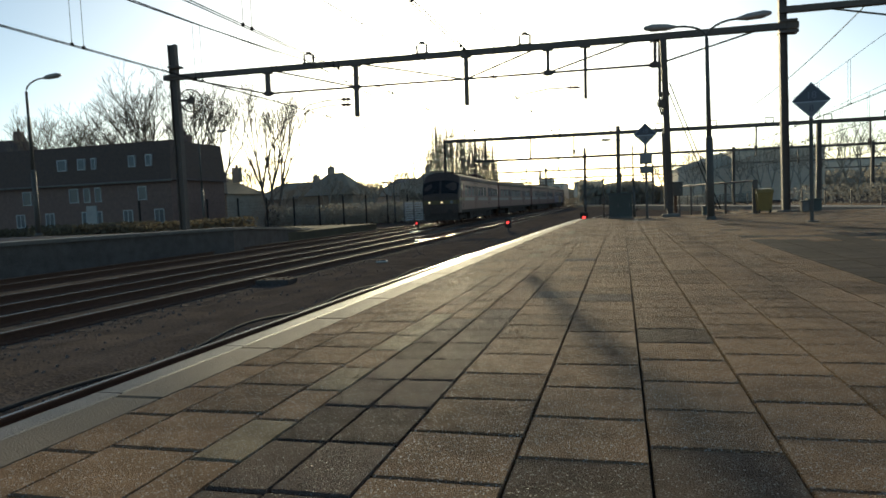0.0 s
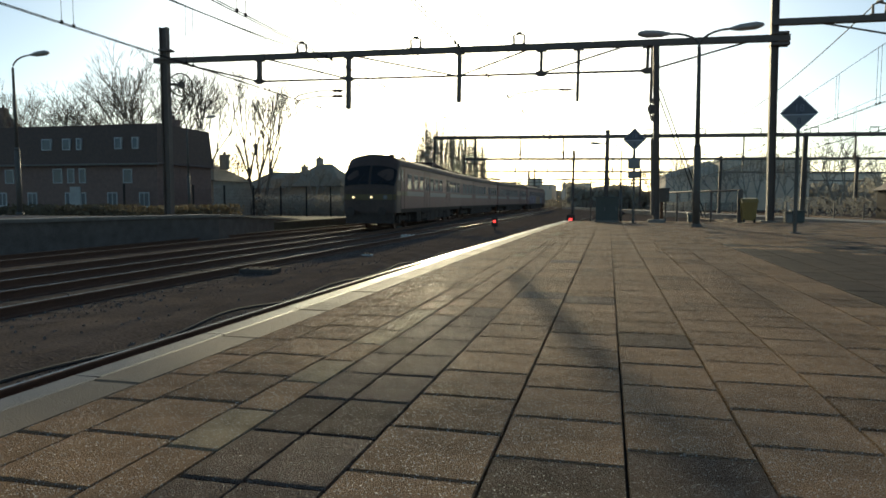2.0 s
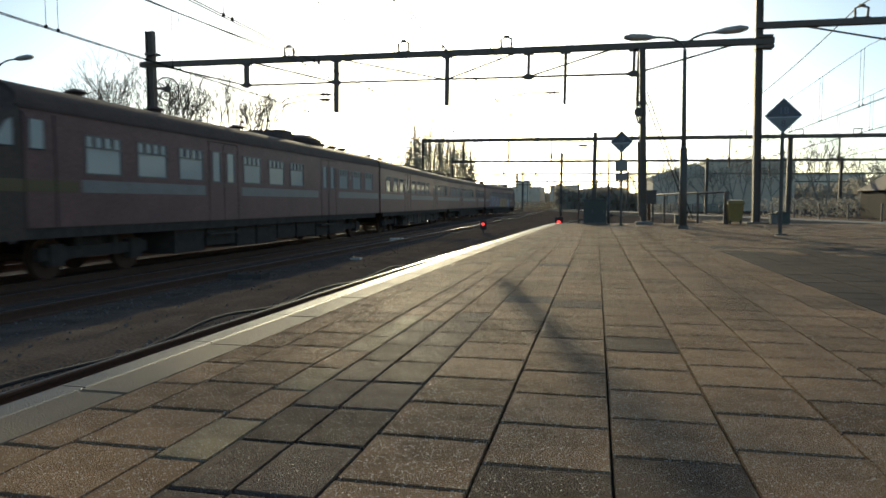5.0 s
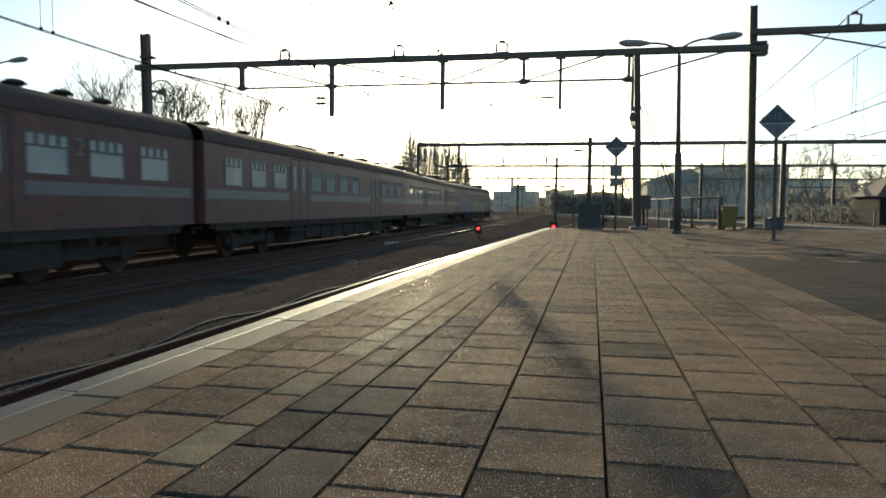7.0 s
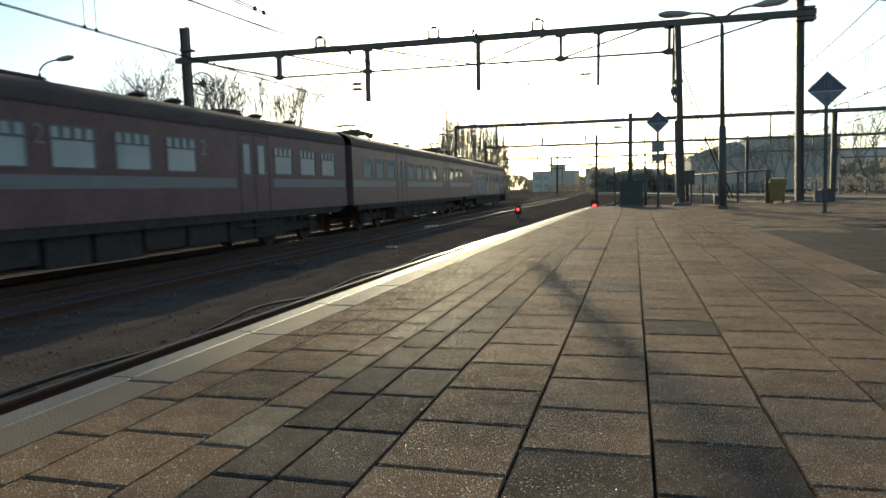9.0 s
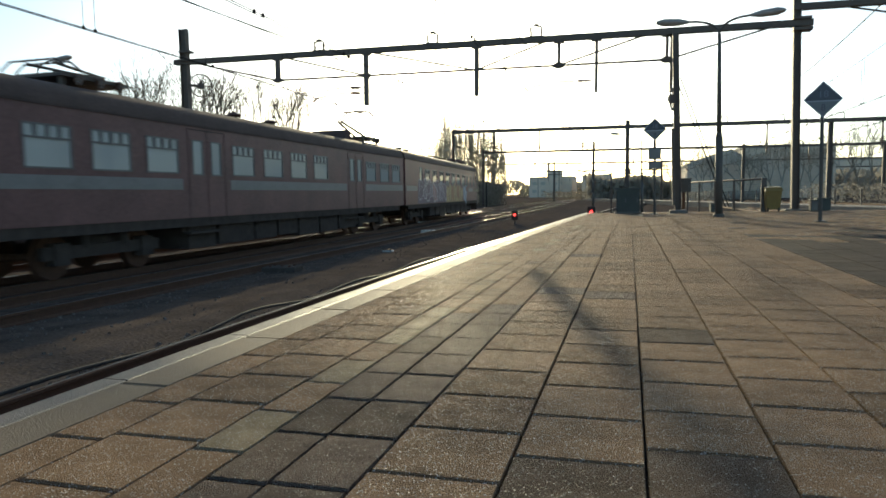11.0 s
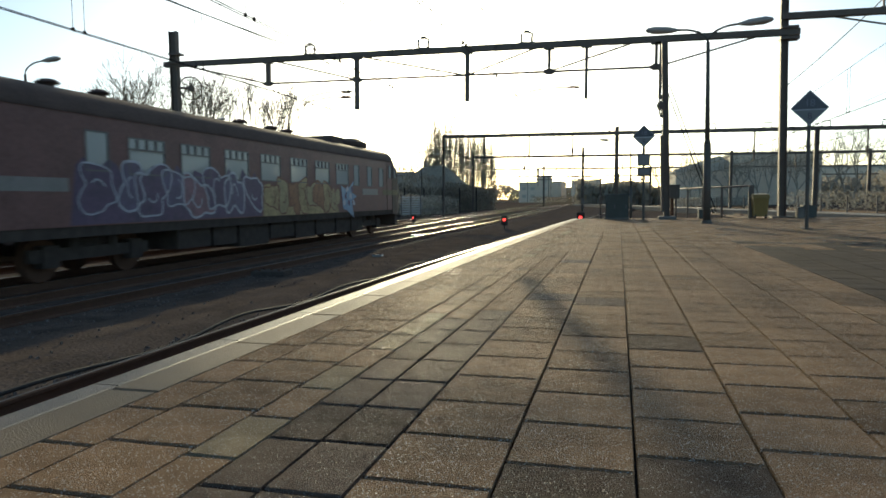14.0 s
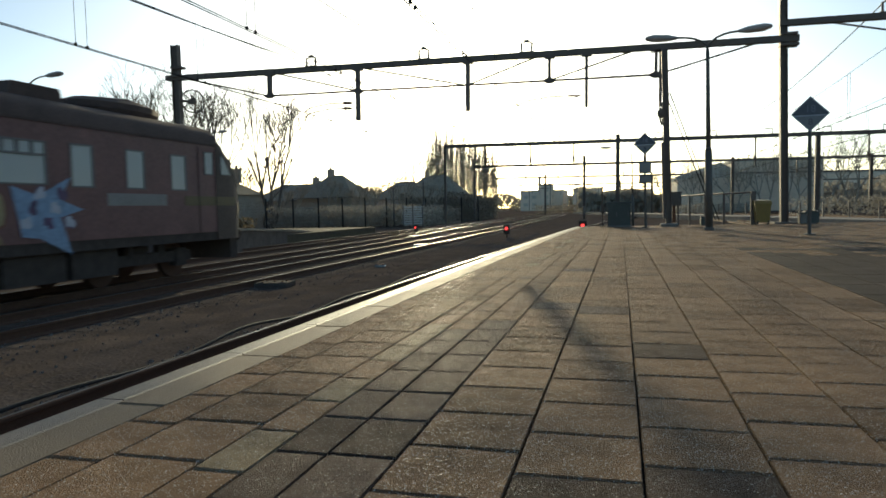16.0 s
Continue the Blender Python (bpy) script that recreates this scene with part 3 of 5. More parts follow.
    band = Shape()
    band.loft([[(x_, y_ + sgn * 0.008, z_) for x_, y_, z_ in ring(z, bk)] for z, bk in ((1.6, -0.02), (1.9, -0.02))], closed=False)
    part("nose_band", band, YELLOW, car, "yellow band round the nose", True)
    for q, lit in ((-0.58, True), (0.1, True), (0.62, False)):
        lp = part("headlight", Shape().disc((q * W2, h + sgn * 0.035, 1.74), (0, 1, 0), 0.12, 0.08, 16), ALU, car)
        part("lens", Shape().disc((q * W2, h + sgn * 0.08, 1.74), (0, 1, 0), 0.06, 0.02, 16), HEADLIGHT if lights and lit else SIGN_GREY, lp)
    for q in (-0.62, 0.62):
        bf = Shape().tube((q * W2 * 0.95, h + sgn * 0.0, 1.0), (q * W2 * 0.95, h + sgn * 0.5, 1.0), 0.09, sides=10)
        bf.disc((q * W2 * 0.95, h + sgn * 0.52, 1.0), (0, 1, 0), 0.23, 0.05, 16)
        part("buffer", bf, UNDER, car)
    part("valance", Shape().box(-1.3, 1.3, min(h - sgn * 0.4, h - sgn * 0.05), max(h - sgn * 0.4, h - sgn * 0.05), 0.35, FLOOR - 0.05), UNDER, car)
    part("desk", Shape().box(-1.2, 1.2, min(h - sgn * 0.9, h - sgn * 0.35), max(h - sgn * 0.9, h - sgn * 0.35), FLOOR, 2.15), SEAT, car)
    part("cab_bulkhead", Shape().box(-1.36, 1.36, h - sgn * 1.9 - 0.03, h - sgn * 1.9 + 0.03, FLOOR, EAVE - 0.02), SEAT, car)


def coach(length, slots, label, nose=0, lights=False, pans=(), vents=(), boxes=(), bands=(), fans=()):
    car = thing("railway_coach", label, "train coach", "coaches of the train")
    h = length / 2
    for x in (W2, -W2):
        part("side_wall", side_wall(length, slots, x, nose), WINE, car, "wine red steel side")
        for kind, c in slots:
            fm, pm = WINDOW_MESH[kind]
            f = part("window" if kind in "wv" else "door_window", fm, None, car)
            f.matrix_basis = pose(x, c - h, 0, 0, 0, 0 if x > 0 else 180)
            pn = part("pane", pm, None, f)
            pn.visible_shadow = False
        for a, b_ in bands:
            part("band", Shape().box(min(x, x + math.copysign(0.006, x)), max(x, x + math.copysign(0.006, x)), a - h, b_ - h, 1.83, 2.1), STRIPE, car, "pale grey painted band")
        ds = [c for k, c in slots if k == "d"]
        for a, b_ in zip(ds[::2], ds[1::2]):
            m = (a + b_) / 2 - h
            d = Shape()
            xo = math.copysign(0.008, x)
            for q in (-0.8, -0.005, 0.79):
                d.box(min(x, x + xo), max(x, x + xo), m + q, m + q + 0.012, FLOOR - 0.12, 3.34)
            d.box(min(x, x + xo), max(x, x + xo), m - 0.8, m + 0.8, 3.34, 3.36)
            part("door_seam", d, UNDER, car, "dark seams of the folding doors")
            part("door_step", Shape().box(min(x, x - math.copysign(0.3, x)), max(x, x - math.copysign(0.3, x)), m - 0.8, m + 0.8, 0.7, 0.76)
                 .box(min(x - math.copysign(0.28, x), x - math.copysign(0.3, x)), max(x - math.copysign(0.28, x), x - math.copysign(0.3, x)), m - 0.8, m + 0.8, 0.7, FLOOR), UNDER, car)
    r = Shape()
    y0, y1 = -h + (1.1 if nose == -1 else 0), h - (1.1 if nose == 1 else 0)
    r.loft([roof_section(y0), roof_section((y0 + y1) / 2), roof_section(y1)], closed=False)
    part("roof", r, ROOF, car, "sooty grey curved roof", True)
    gut = Shape()
    for x in (W2, -W2):
        gut.box(x - 0.025, x + 0.025, y0, y1, EAVE - 0.04, EAVE + 0.015)
    part("rain_gutter", gut, ROOF, car)
    part("floor", Shape().box(-W2 + 0.08, W2 - 0.08, -h + 0.3, h - 0.3, FLOOR - 0.06, FLOOR + 0.02), UNDER, car)
    part("end_wall", Shape().box(-W2 + 0.07, W2 - 0.07, (h if nose != 1 else -h + 0.08) - 0.08, (h if nose != 1 else -h + 0.08), FLOOR, EAVE), WINE, car)
    if nose == 0:
        part("end_wall", Shape().box(-W2 + 0.07, W2 - 0.07, -h, -h + 0.08, FLOOR, EAVE), WINE, car)
    for e in ([h] if nose == -1 else [-h] if nose == 1 else [-h, h]):
        k = 1 if e > 0 else -1
        part("gangway", Shape().box(-0.7, 0.7, min(e, e + k * 0.3), max(e, e + k * 0.3), FLOOR - 0.1, 3.35), RUBBER, car, "black rubber gangway bellows")
    seats = Shape()
    q = -h + (3.2 if nose == -1 else 1.2)
    while q < h - (3.2 if nose == 1 else 1.2):
        for sx in (-0.85, 0.85):
            seats.box(sx - 0.5, sx + 0.5, q, q + 0.12, FLOOR, 2.3).box(sx - 0.5, sx + 0.5, q - 0.4, q + 0.52, FLOOR + 0.3, FLOOR + 0.48)
        q += 1.7
    part("seats", seats, SEAT, car, "rows of worn coach seats")
    q = -h + 6.2
    while q < h - 6.0:
        ln = 1.1 + 0.7 * ((q * 7.3) % 1)
        part("equipment_box", Shape().box(-1.25, 1.25, q, q + ln, 0.24 + 0.16 * ((q * 3.1) % 1), FLOOR - 0.06), UNDER, car, "sooty equipment box under the floor")
        q += ln + 0.16
    part("sole_bar", Shape().box(W2 - 0.12, W2 - 0.03, -h + 0.6, h - 0.6, 0.9, FLOOR).box(-W2 + 0.03, -W2 + 0.12, -h + 0.6, h - 0.6, 0.9, FLOOR), UNDER, car)
    for q in (-h + 3.6, h - 3.6):
        bg = part("bogie", bogie(q), UNDER, car, "black bogie frame")
        for d in (-1.25, 1.25):
            part("wheelset", wheelset(q + d), RUST, bg, smooth=False)
    if nose:
        cab(car, length, nose, lights)
    for q in vents:
        part("roof_vent", vent(q - h), ROOF, car, "mushroom roof ventilator")
    for q, ln, hh in boxes:
        bx = Shape()
        z = EAVE + (TOP - EAVE) * 0.9
        bx.loft([[(-0.75, q - h - ln / 2 + e, z + zz) for e, zz in ((0, -0.1), (0.12, hh), (ln - 0.12, hh), (ln, -0.1))],
                 [(0.75, q - h - ln / 2 + e, z + zz) for e, zz in ((0, -0.1), (0.12, hh), (ln - 0.12, hh), (ln, -0.1))]])
        part("roof_box", bx, ROOF, car, "resistor box on the roof")
    for q in fans:
        z = EAVE + (TOP - EAVE) * 0.9
        rings = []
        for zz, kx, ky in ((-0.12, 0.7, 1.25), (0.1, 0.82, 1.5), (0.24, 0.82, 1.5), (0.36, 0.6, 1.15)):
            rings.append([(kx * math.cos(2 * math.pi * i / 16), q - h + ky * math.sin(2 * math.pi * i / 16), z + zz) for i in range(16)])
        fan = part("fan_housing", Shape().loft(rings), ROOF, car, "low rounded fan housing on the roof")
        part("cap", Shape().disc((0, q - h, z + 0.38), (0, 0, 1), 0.55, 0.05, 14), UNDER, fan)
    for q, up in pans:
        pantograph(car, q - h, up)
    return car


def group(kind, *places):
    return [(kind, p_) for p_ in places]


L1 = group("w", 3.4, 5.1, 6.75) + group("d", 8.0, 8.78) + group("w", 10.1, 11.8, 13.45) + group("d", 16.1, 16.9) + group("w", 18.2, 19.9, 21.6)
L2 = group("w", 1.7, 3.37, 5.03) + group("d", 6.3, 7.1) + group("w", 8.45, 10.1, 11.77, 13.43) + group("d", 16.33, 17.12) + group("w", 18.45, 20.1, 21.7)
L3 = group("w", 1.8, 3.45, 5.1) + group("d", 6.45, 7.25) + group("w", 8.6, 10.3, 12.0, 13.7) + group("d", 16.57, 17.35) + group("w", 18.65, 20.35, 21.93)
L4 = group("e", 3.32) + group("v", 4.9, 6.8, 8.78, 10.76, 12.74, 14.68, 16.6) + group("c", 18.13, 19.7, 21.25)
car_one = coach(23.25, L1, "leading wine red coach with yellow nose band and lit headlights", -1, True, vents=(4.1, 7.0, 11.4, 18.7, 20.0, 21.3), boxes=((14.2, 1.0, 0.34),), fans=(16.8,), bands=((2.7, 7.4), (9.4, 15.4), (17.6, 23.1)))
car_two = coach(23.25, L2, "wine red intermediate coach with a pale band", vents=(2.1, 4.7, 13.5, 14.9, 19.0, 21.2), boxes=((9.2, 2.3, 0.07), (16.9, 1.0, 0.14)), bands=((0.1, 5.7), (7.75, 15.75), (17.75, 23.1)))
car_three = coach(23.05, L3, "wine red motor coach with a raised pantograph", pans=((4.0, False), (20.9, True)), vents=(10.2, 12.4), boxes=((17.9, 0.7, 0.36),), bands=((0.1, 5.8), (7.9, 16.0), (18.0, 22.9)))
car_four = coach(24.05, L4, "rear wine red coach covered with spray-painted shapes", 1, False, vents=(3.4, 4.9, 11.1, 13.2, 14.4), boxes=((17.8, 1.4, 0.26),), fans=(20.7,), bands=((0.2, 2.5), (18.8, 20.75)))
CARS = [(car_one, -0.4, 23.2), (car_two, 23.2, 46.8), (car_three, 46.8, 70.2), (car_four, 70.2, 94.6)]


# spray-painted shapes on the near side of the rear coach
def spray(car, length):
    r = random.Random(5)
    x, h = W2 + 0.006, length / 2

    def blob(pts, material, name, lift=0.0):
        s = Shape()
        s.poly([(x + lift, a - h, z) for a, z in pts])
        s.poly([(x + lift - 0.004, a - h, z) for a, z in reversed(pts)])
        part(name, s, material, car, "spray-painted patch")

    def outline(pts, material, r_=0.028):
        s = Shape()
        for (a, z), (b_, z2) in zip(pts, pts[1:]):
            dx, dz = b_ - a, z2 - z
            ln = math.hypot(dx, dz) or 1
            nx, nz = -dz / ln * r_, dx / ln * r_
            s.poly([(x + 0.008, a + nx - h, z + nz), (x + 0.008, a - nx - h, z - nz), (x + 0.008, b_ - nx - h, z2 - nz), (x + 0.008, b_ + nx - h, z2 + nz)])
        part("spray_line", s, material, car)

    def letter(cx, cz, rx, rz, fill, line, k):
        """One rounded, letter-like form with an outline and an inner stroke."""
        ph = [r.uniform(0, 6.28) for _ in range(3)]
        pts = []
        for j in range(26):
            t = 2 * math.pi * j / 26
            q = 1 + 0.22 * math.sin(2 * t + ph[0]) + 0.16 * math.sin(3 * t + ph[1]) + 0.1 * math.sin(5 * t + ph[2])
            c, s_ = math.cos(t), math.sin(t)
            pts.append((cx + rx * q * math.copysign(abs(c) ** 0.7, c), min(2.62, max(1.14, cz + rz * q * math.copysign(abs(s_) ** 0.7, s_)))))
        blob(pts, fill, "spray_patch", 0.002 + 0.0006 * k)
        outline(pts + pts[:1], line, r.uniform(0.018, 0.03))
        a0 = r.uniform(0, 6.28)
        outline([(cx + rx * 0.42 * math.cos(a0 + 0.55 * j) * (1 - 0.06 * j), cz + rz * 0.5 * math.sin(a0 + 0.55 * j)) for j in range(r.randint(4, 8))], line, 0.02)

    top = [(2.7 + 0.235 * i, 2.35 + 0.16 * math.sin(1.9 * i) + r.uniform(-0.1, 0.1)) for i in range(31)]
    blob([(2.5, 1.15)] + top + [(10.1, 1.15)], VIOLET, "spray_patch")
    top = [(10.3 + 0.2 * i, 2.05 + 0.12 * math.sin(1.4 * i) + r.uniform(-0.06, 0.06)) for i in range(28)]
    blob([(10.2, 1.13)] + top + [(16.2, 1.13)], OCHRE, "spray_patch", 0.001)
    for k in range(8):
        letter(3.4 + 0.88 * k + r.uniform(-0.15, 0.15), 1.8 + r.uniform(-0.1, 0.15), r.uniform(0.4, 0.6), r.uniform(0.42, 0.62), (VIOLET, LILAC, VIOLET, LILAC, ROSE)[k % 5], WHITE_LINE, k)
    for k in range(8):
        letter(10.8 + 0.72 * k + r.uniform(-0.1, 0.1), 1.72 + r.uniform(-0.08, 0.12), r.uniform(0.38, 0.5), r.uniform(0.42, 0.55), (OCHRE, SAND, RUSTY)[k % 3], BROWN_LINE, k)
    blob([(a_ - 1.5, z_) for a_, z_ in ((17.9, 2.2), (18.5, 2.02), (19.3, 2.4), (19.0, 1.95), (19.6, 1.75), (19.0, 1.6), (19.25, 0.85), (18.5, 1.2), (18.1, 1.25))], SKY_BLUE, "spray_patch", 0.009)
    for k in range(7):
        letter(16.7 + 0.17 * k, 1.5 + 0.28 * (k % 3), 0.1, 0.12, (WHITE_LINE, VIOLET)[k % 2], VIOLET, 16)


spray(car_four, 24.05)
for car_, yy in ((car_one, 19.05 - 11.6), (car_two, 9.27 - 11.6), (car_two, 14.3 - 11.6)):
    # class figure painted beside a window
    txt = bpy.data.curves.new("class_figure", "FONT")
    txt.body, txt.size, txt.extrude, txt.align_x = "2", 0.55, 0.002, "CENTER"
    o_ = new("class_figure", txt)
    o_.data.materials.append(STRIPE)
    o_.parent = car_
    o_.matrix_basis = Matrix(((0, 0, 1, W2 + 0.004), (1, 0, 0, yy), (0, 1, 0, 2.68), (0, 0, 0, 1)))


# ---- overhead line: portals, wires ----
LEAN = 0.5  # poles lean a touch against the falling paving


def h_column(s, x, y, z0, z1, w=0.34, d=0.3, t=0.025):
    """A rolled-steel column: two flanges and a web."""
    s.box(x - w / 2, x - w / 2 + t, y - d / 2, y + d / 2, z0, z1)
    s.box(x + w / 2 - t, x + w / 2, y - d / 2, y + d / 2, z0, z1)
    s.box(x - w / 2 + t, x + w / 2 - t, y - 0.012, y + 0.012, z0, z1)
    return s


def horn(parent, x, y, z):
    """Insulator horns on top of a beam."""
    s = Shape()
    s.box(x - 0.3, x + 0.3, y - 0.05, y + 0.05, z, z + 0.05)
    s.chain([(x - 0.2, y, z), (x - 0.22, y, z + 0.38), (x - 0.08, y, z + 0.42)], 0.045).chain([(x + 0.2, y, z), (x + 0.22, y, z + 0.38), (x + 0.08, y, z + 0.42)], 0.045)
    s.tube((x - 0.1, y, z + 0.46), (x + 0.1, y, z + 0.46), 0.06)
    part("wire_support", s, STEEL, parent)


def drop(parent, x, y, z_top, z_low, r=0.07):
    s = Shape()
    s.box(x - r, x + r, y - r, y + r, z_low, z_top)
    s.box(x - 0.2, x + 0.2, y - 0.12, y + 0.12, z_top - 0.1, z_top)
    part("drop_post", s, STEEL, parent)


def arm(parent, x, y, z, length):
    """A registration arm with insulators, reaching to the wire."""
    k = math.copysign(1, length)
    s = Shape()
    s.chain([(x, y, z), (x + length * 0.5, y, z + 0.02), (x + length * 0.9, y, z - 0.13), (x + length, y, z - 0.3)], 0.028)
    ar = part("steady_arm", s, STEEL, parent)
    i = Shape()
    for j in range(5):
        i.disc((x + k * (0.18 + 0.09 * j), y, z + 0.003 * j), (1, 0, 0), 0.085 if j % 2 else 0.055, 0.06, 10)
    part("insulator", i, PORCELAIN, ar)


def wheel(parent, x, y, z, r, flat=0.62):
    """A tensioning wheel with spokes."""
    s = Shape()
    n = 20
    ring = [(x + r * math.cos(2 * math.pi * i / n) * flat, y + r * math.cos(2 * math.pi * i / n) * 0.78, z + r * math.sin(2 * math.pi * i / n)) for i in range(n + 1)]
    s.chain(ring, 0.035)
    for i in range(0, n, 4):
        s.tube((x, y, z), ring[i], 0.02, sides=5)
    s.disc((x, y, z), (0.78, -0.62, 0), 0.16, 0.16, 12)
    s.tube((x - (0.7 if flat > 0.5 else 0.0), y + (0.0 if flat > 0.5 else 0.2), z + 0.05), (x, y, z), 0.06)
    part("tension_wheel", s, STEEL, parent)


portal = thing("catenary_portal", "dark steel catenary portal with truss beam spanning the tracks", "catenary portal", "catenary portals", at=pose(5.95, 27.7, 0, 0, 0.9, 0))
X0 = 5.95


def P(x):
    return x - X0


# the beam falls gently to one side; the masts stand upright
for xx, z0, z1, w_, tilt in ((-20.05, -1.35, 8.35, 0.36, -1.1), (5.95, -0.1, 8.4, 0.26, -1.5)):
    ms_ = part("mast", h_column(Shape(), 0, 0, z0, z1, w_, 0.28), STEEL, portal, "tall rolled-steel mast")
    ms_.matrix_basis = pose(P(xx), 0, 0, 0, tilt, 0)
for xx, z1 in ((-20.1, 7.2), (5.95, 6.9)):
    part("mast_collar", Shape().box(P(xx) - 0.32, P(xx) + 0.32, -0.24, 0.24, z1 - 0.35, z1 - 0.25).box(P(xx) - 0.28, P(xx) + 0.28, -0.22, 0.22, z1 + 0.05, z1 + 0.14), STEEL, portal)
part("base_plate", Shape().box(P(5.95) - 0.4, P(5.95) + 0.4, -0.4, 0.4, -0.05, 0.06, 0.02), CONCRETE, portal)
part("beam", Shape().box(P(-20.7), P(6.3), -0.13, 0.13, 6.72, 6.95), STEEL, portal, "long horizontal beam")
part("beam", Shape().box(P(5.62), P(26), -0.13, 0.13, 7.3, 7.52), STEEL, portal, "long horizontal beam")
LOW = 5.78
for a, b_ in ((-15.4, 1.3),):
    part("lower_chord", Shape().tube((P(a), 0, LOW), (P(b_), 0, LOW), 0.045), STEEL, portal)
for a, z1, b_, z2 in ((-19.8, 6.8, -15.4, LOW), (-15.0, 6.75, -11.1, LOW), (-10.9, 6.75, -6.3, LOW), (-2.85, LOW, 0.6, 6.8), (1.3, LOW, 4.9, 6.75), (-6.2, LOW, -3.2, 6.8), (7.2, 7.35, 12.5, 6.2)):
    part("tie_rod", Shape().tube((P(a), 0, z1), (P(b_), 0, z2), 0.035), STEEL, portal)
for xx, z in ((-15.35, LOW), (-11.1, 4.55), (-6.2, 4.75), (-2.83, LOW), (-1.36, 4.7), (1.28, LOW), (1.45, 4.6)):
    drop(portal, P(xx), 0, 6.75, z - 0.05, 0.09 if xx in (-11.1, -15.35) else 0.085 if xx == -6.2 else 0.06)
for xx in (-15.35, -11.1, -2.83, 1.28):
    part("gusset", Shape().loft([[(P(xx) - 0.32, q, LOW), (P(xx) - 0.1, q, LOW - 0.12), (P(xx) + 0.1, q, LOW - 0.12), (P(xx) + 0.32, q, LOW), (P(xx) + 0.1, q, LOW + 0.12), (P(xx) - 0.1, q, LOW + 0.12)] for q in (-0.03, 0.03)]), STEEL, portal)
for z in (5.05, 5.28):
    arm(portal, P(-11.25), 0, z, -2.4)
arm(portal, P(-1.5), 0, 5.12, -2.6)
for xx in (-13.3, -8.1, -3.75, 9.2):
    horn(portal, P(xx), 0, 6.95 if xx < 6 else 7.52)
wheel(portal, P(-19.35), 0, 5.72, 0.52)

# mast with tensioning gear on the platform
m3 = thing("catenary_mast", "dark steel tensioning mast with guy ropes on the platform", "catenary mast", "catenary masts", at=pose(1.74, 26.2, 0, 0, -1.3, 0))
part("mast", h_column(Shape(), 0, 0, -0.05, 6.5, 0.22, 0.2), STEEL, m3)
part("mast_sleeve", Shape().box(-0.2, -0.12, -0.12, 0.12, 0.3, 3.1), STEEL, m3)
wheel(m3, -0.16, -0.12, 4.15, 0.4, 0.22)
gy = Shape().tube((0.1, 0, 4.6), (2.0, 3.0, 0.1), 0.022, sides=5).tube((0.15, 0, 4.9), (2.15, 3.2, 0.1), 0.022, sides=5)
part("guy_rope", gy, WIRE, m3)
part("foot", Shape().box(-0.3, 0.3, -0.3, 0.3, -0.02, 0.12, 0.03), CONCRETE, m3)


def simple_portal(y, masts, beams, drops, label, th=0.16):
    p_ = thing("catenary_portal", label, "catenary portal", "catenary portals", at=pose(0, y, 0, 0, 0.7, 0))
    for x, z in masts:
        part("mast", h_column(Shape(), x, 0, -1.1, z, 0.2 if x < -15 else 0.36, 0.2 if x < -15 else 0.32), STEEL, p_)
    for a, b_, z in beams:
        part("beam", Shape().box(a, b_, -0.15, 0.15, z - th, z + th), STEEL, p_)
        q = a + 1.8
        while q < b_ - 1:
            s = Shape().chain([(q - 0.3, 0, z + th), (q - 0.3, 0, z + th + 0.42), (q + 0.3, 0, z + th + 0.42), (q + 0.3, 0, z + th)], 0.05, 5)
            part("wire_support", s, STEEL, p_)
            q += 4.4
    for x, z in drops:
        zt = next(bz for a, b_, bz in beams if a <= x <= b_)
        part("drop_post", Shape().box(x - 0.06, x + 0.06, -0.06, 0.06, z, zt - th), STEEL, p_)
        i = Shape()
        for j in range(4):
            i.disc((x, 0, z + 0.4 + 0.12 * j), (0, 0, 1), 0.17 if j % 2 else 0.1, 0.08, 8)
        part("insulator", i, PORCELAIN, p_)
    return p_


simple_portal(62, [(-0.25, 7.1), (15.75, 6.7), (-16.1, 6.6)], [(-16.2, 45, 6.52)], [(-12.2, 4.4), (-8.0, 4.4), (-4.1, 4.4), (3.6, 4.4), (11.0, 4.0), (19.5, 4.2), (26, 4.2)], "distant steel catenary portal with insulators")
simple_portal(96, [(-4.9, 7.8), (14.3, 7.0), (-20.5, 7.2), (30.5, 7)], [(-20.5, 60, 6.6)], [(-13.0, 4.4), (-8.5, 4.4), (0.4, 4.4), (6.2, 4.4), (22, 4.4), (36, 4.4)], "distant steel catenary portal with insulators")
simple_portal(140, [(-15, 7.3), (6, 7.3), (36, 7.2)], [(-30, 70, 6.7)], [(-20, 4.4), (-10, 4.4), (0, 4.4), (14, 4.4), (24, 4.4)], "far steel catenary portal in the haze")
simple_portal(190, [(-19, 7.3), (0, 7.3), (28, 7.2)], [(-40, 80, 6.7)], [(-24, 4.4), (-12, 4.4), (8, 4.4), (18, 4.4)], "far steel catenary portal in the haze")
simple_portal(260, [(-34, 9.5), (-26, 9.0), (-16, 9.5), (8, 9)], [(-42, 90, 7.6)], [(-30, 5), (-22, 5), (-8, 5)], "far steel catenary portal in the haze")


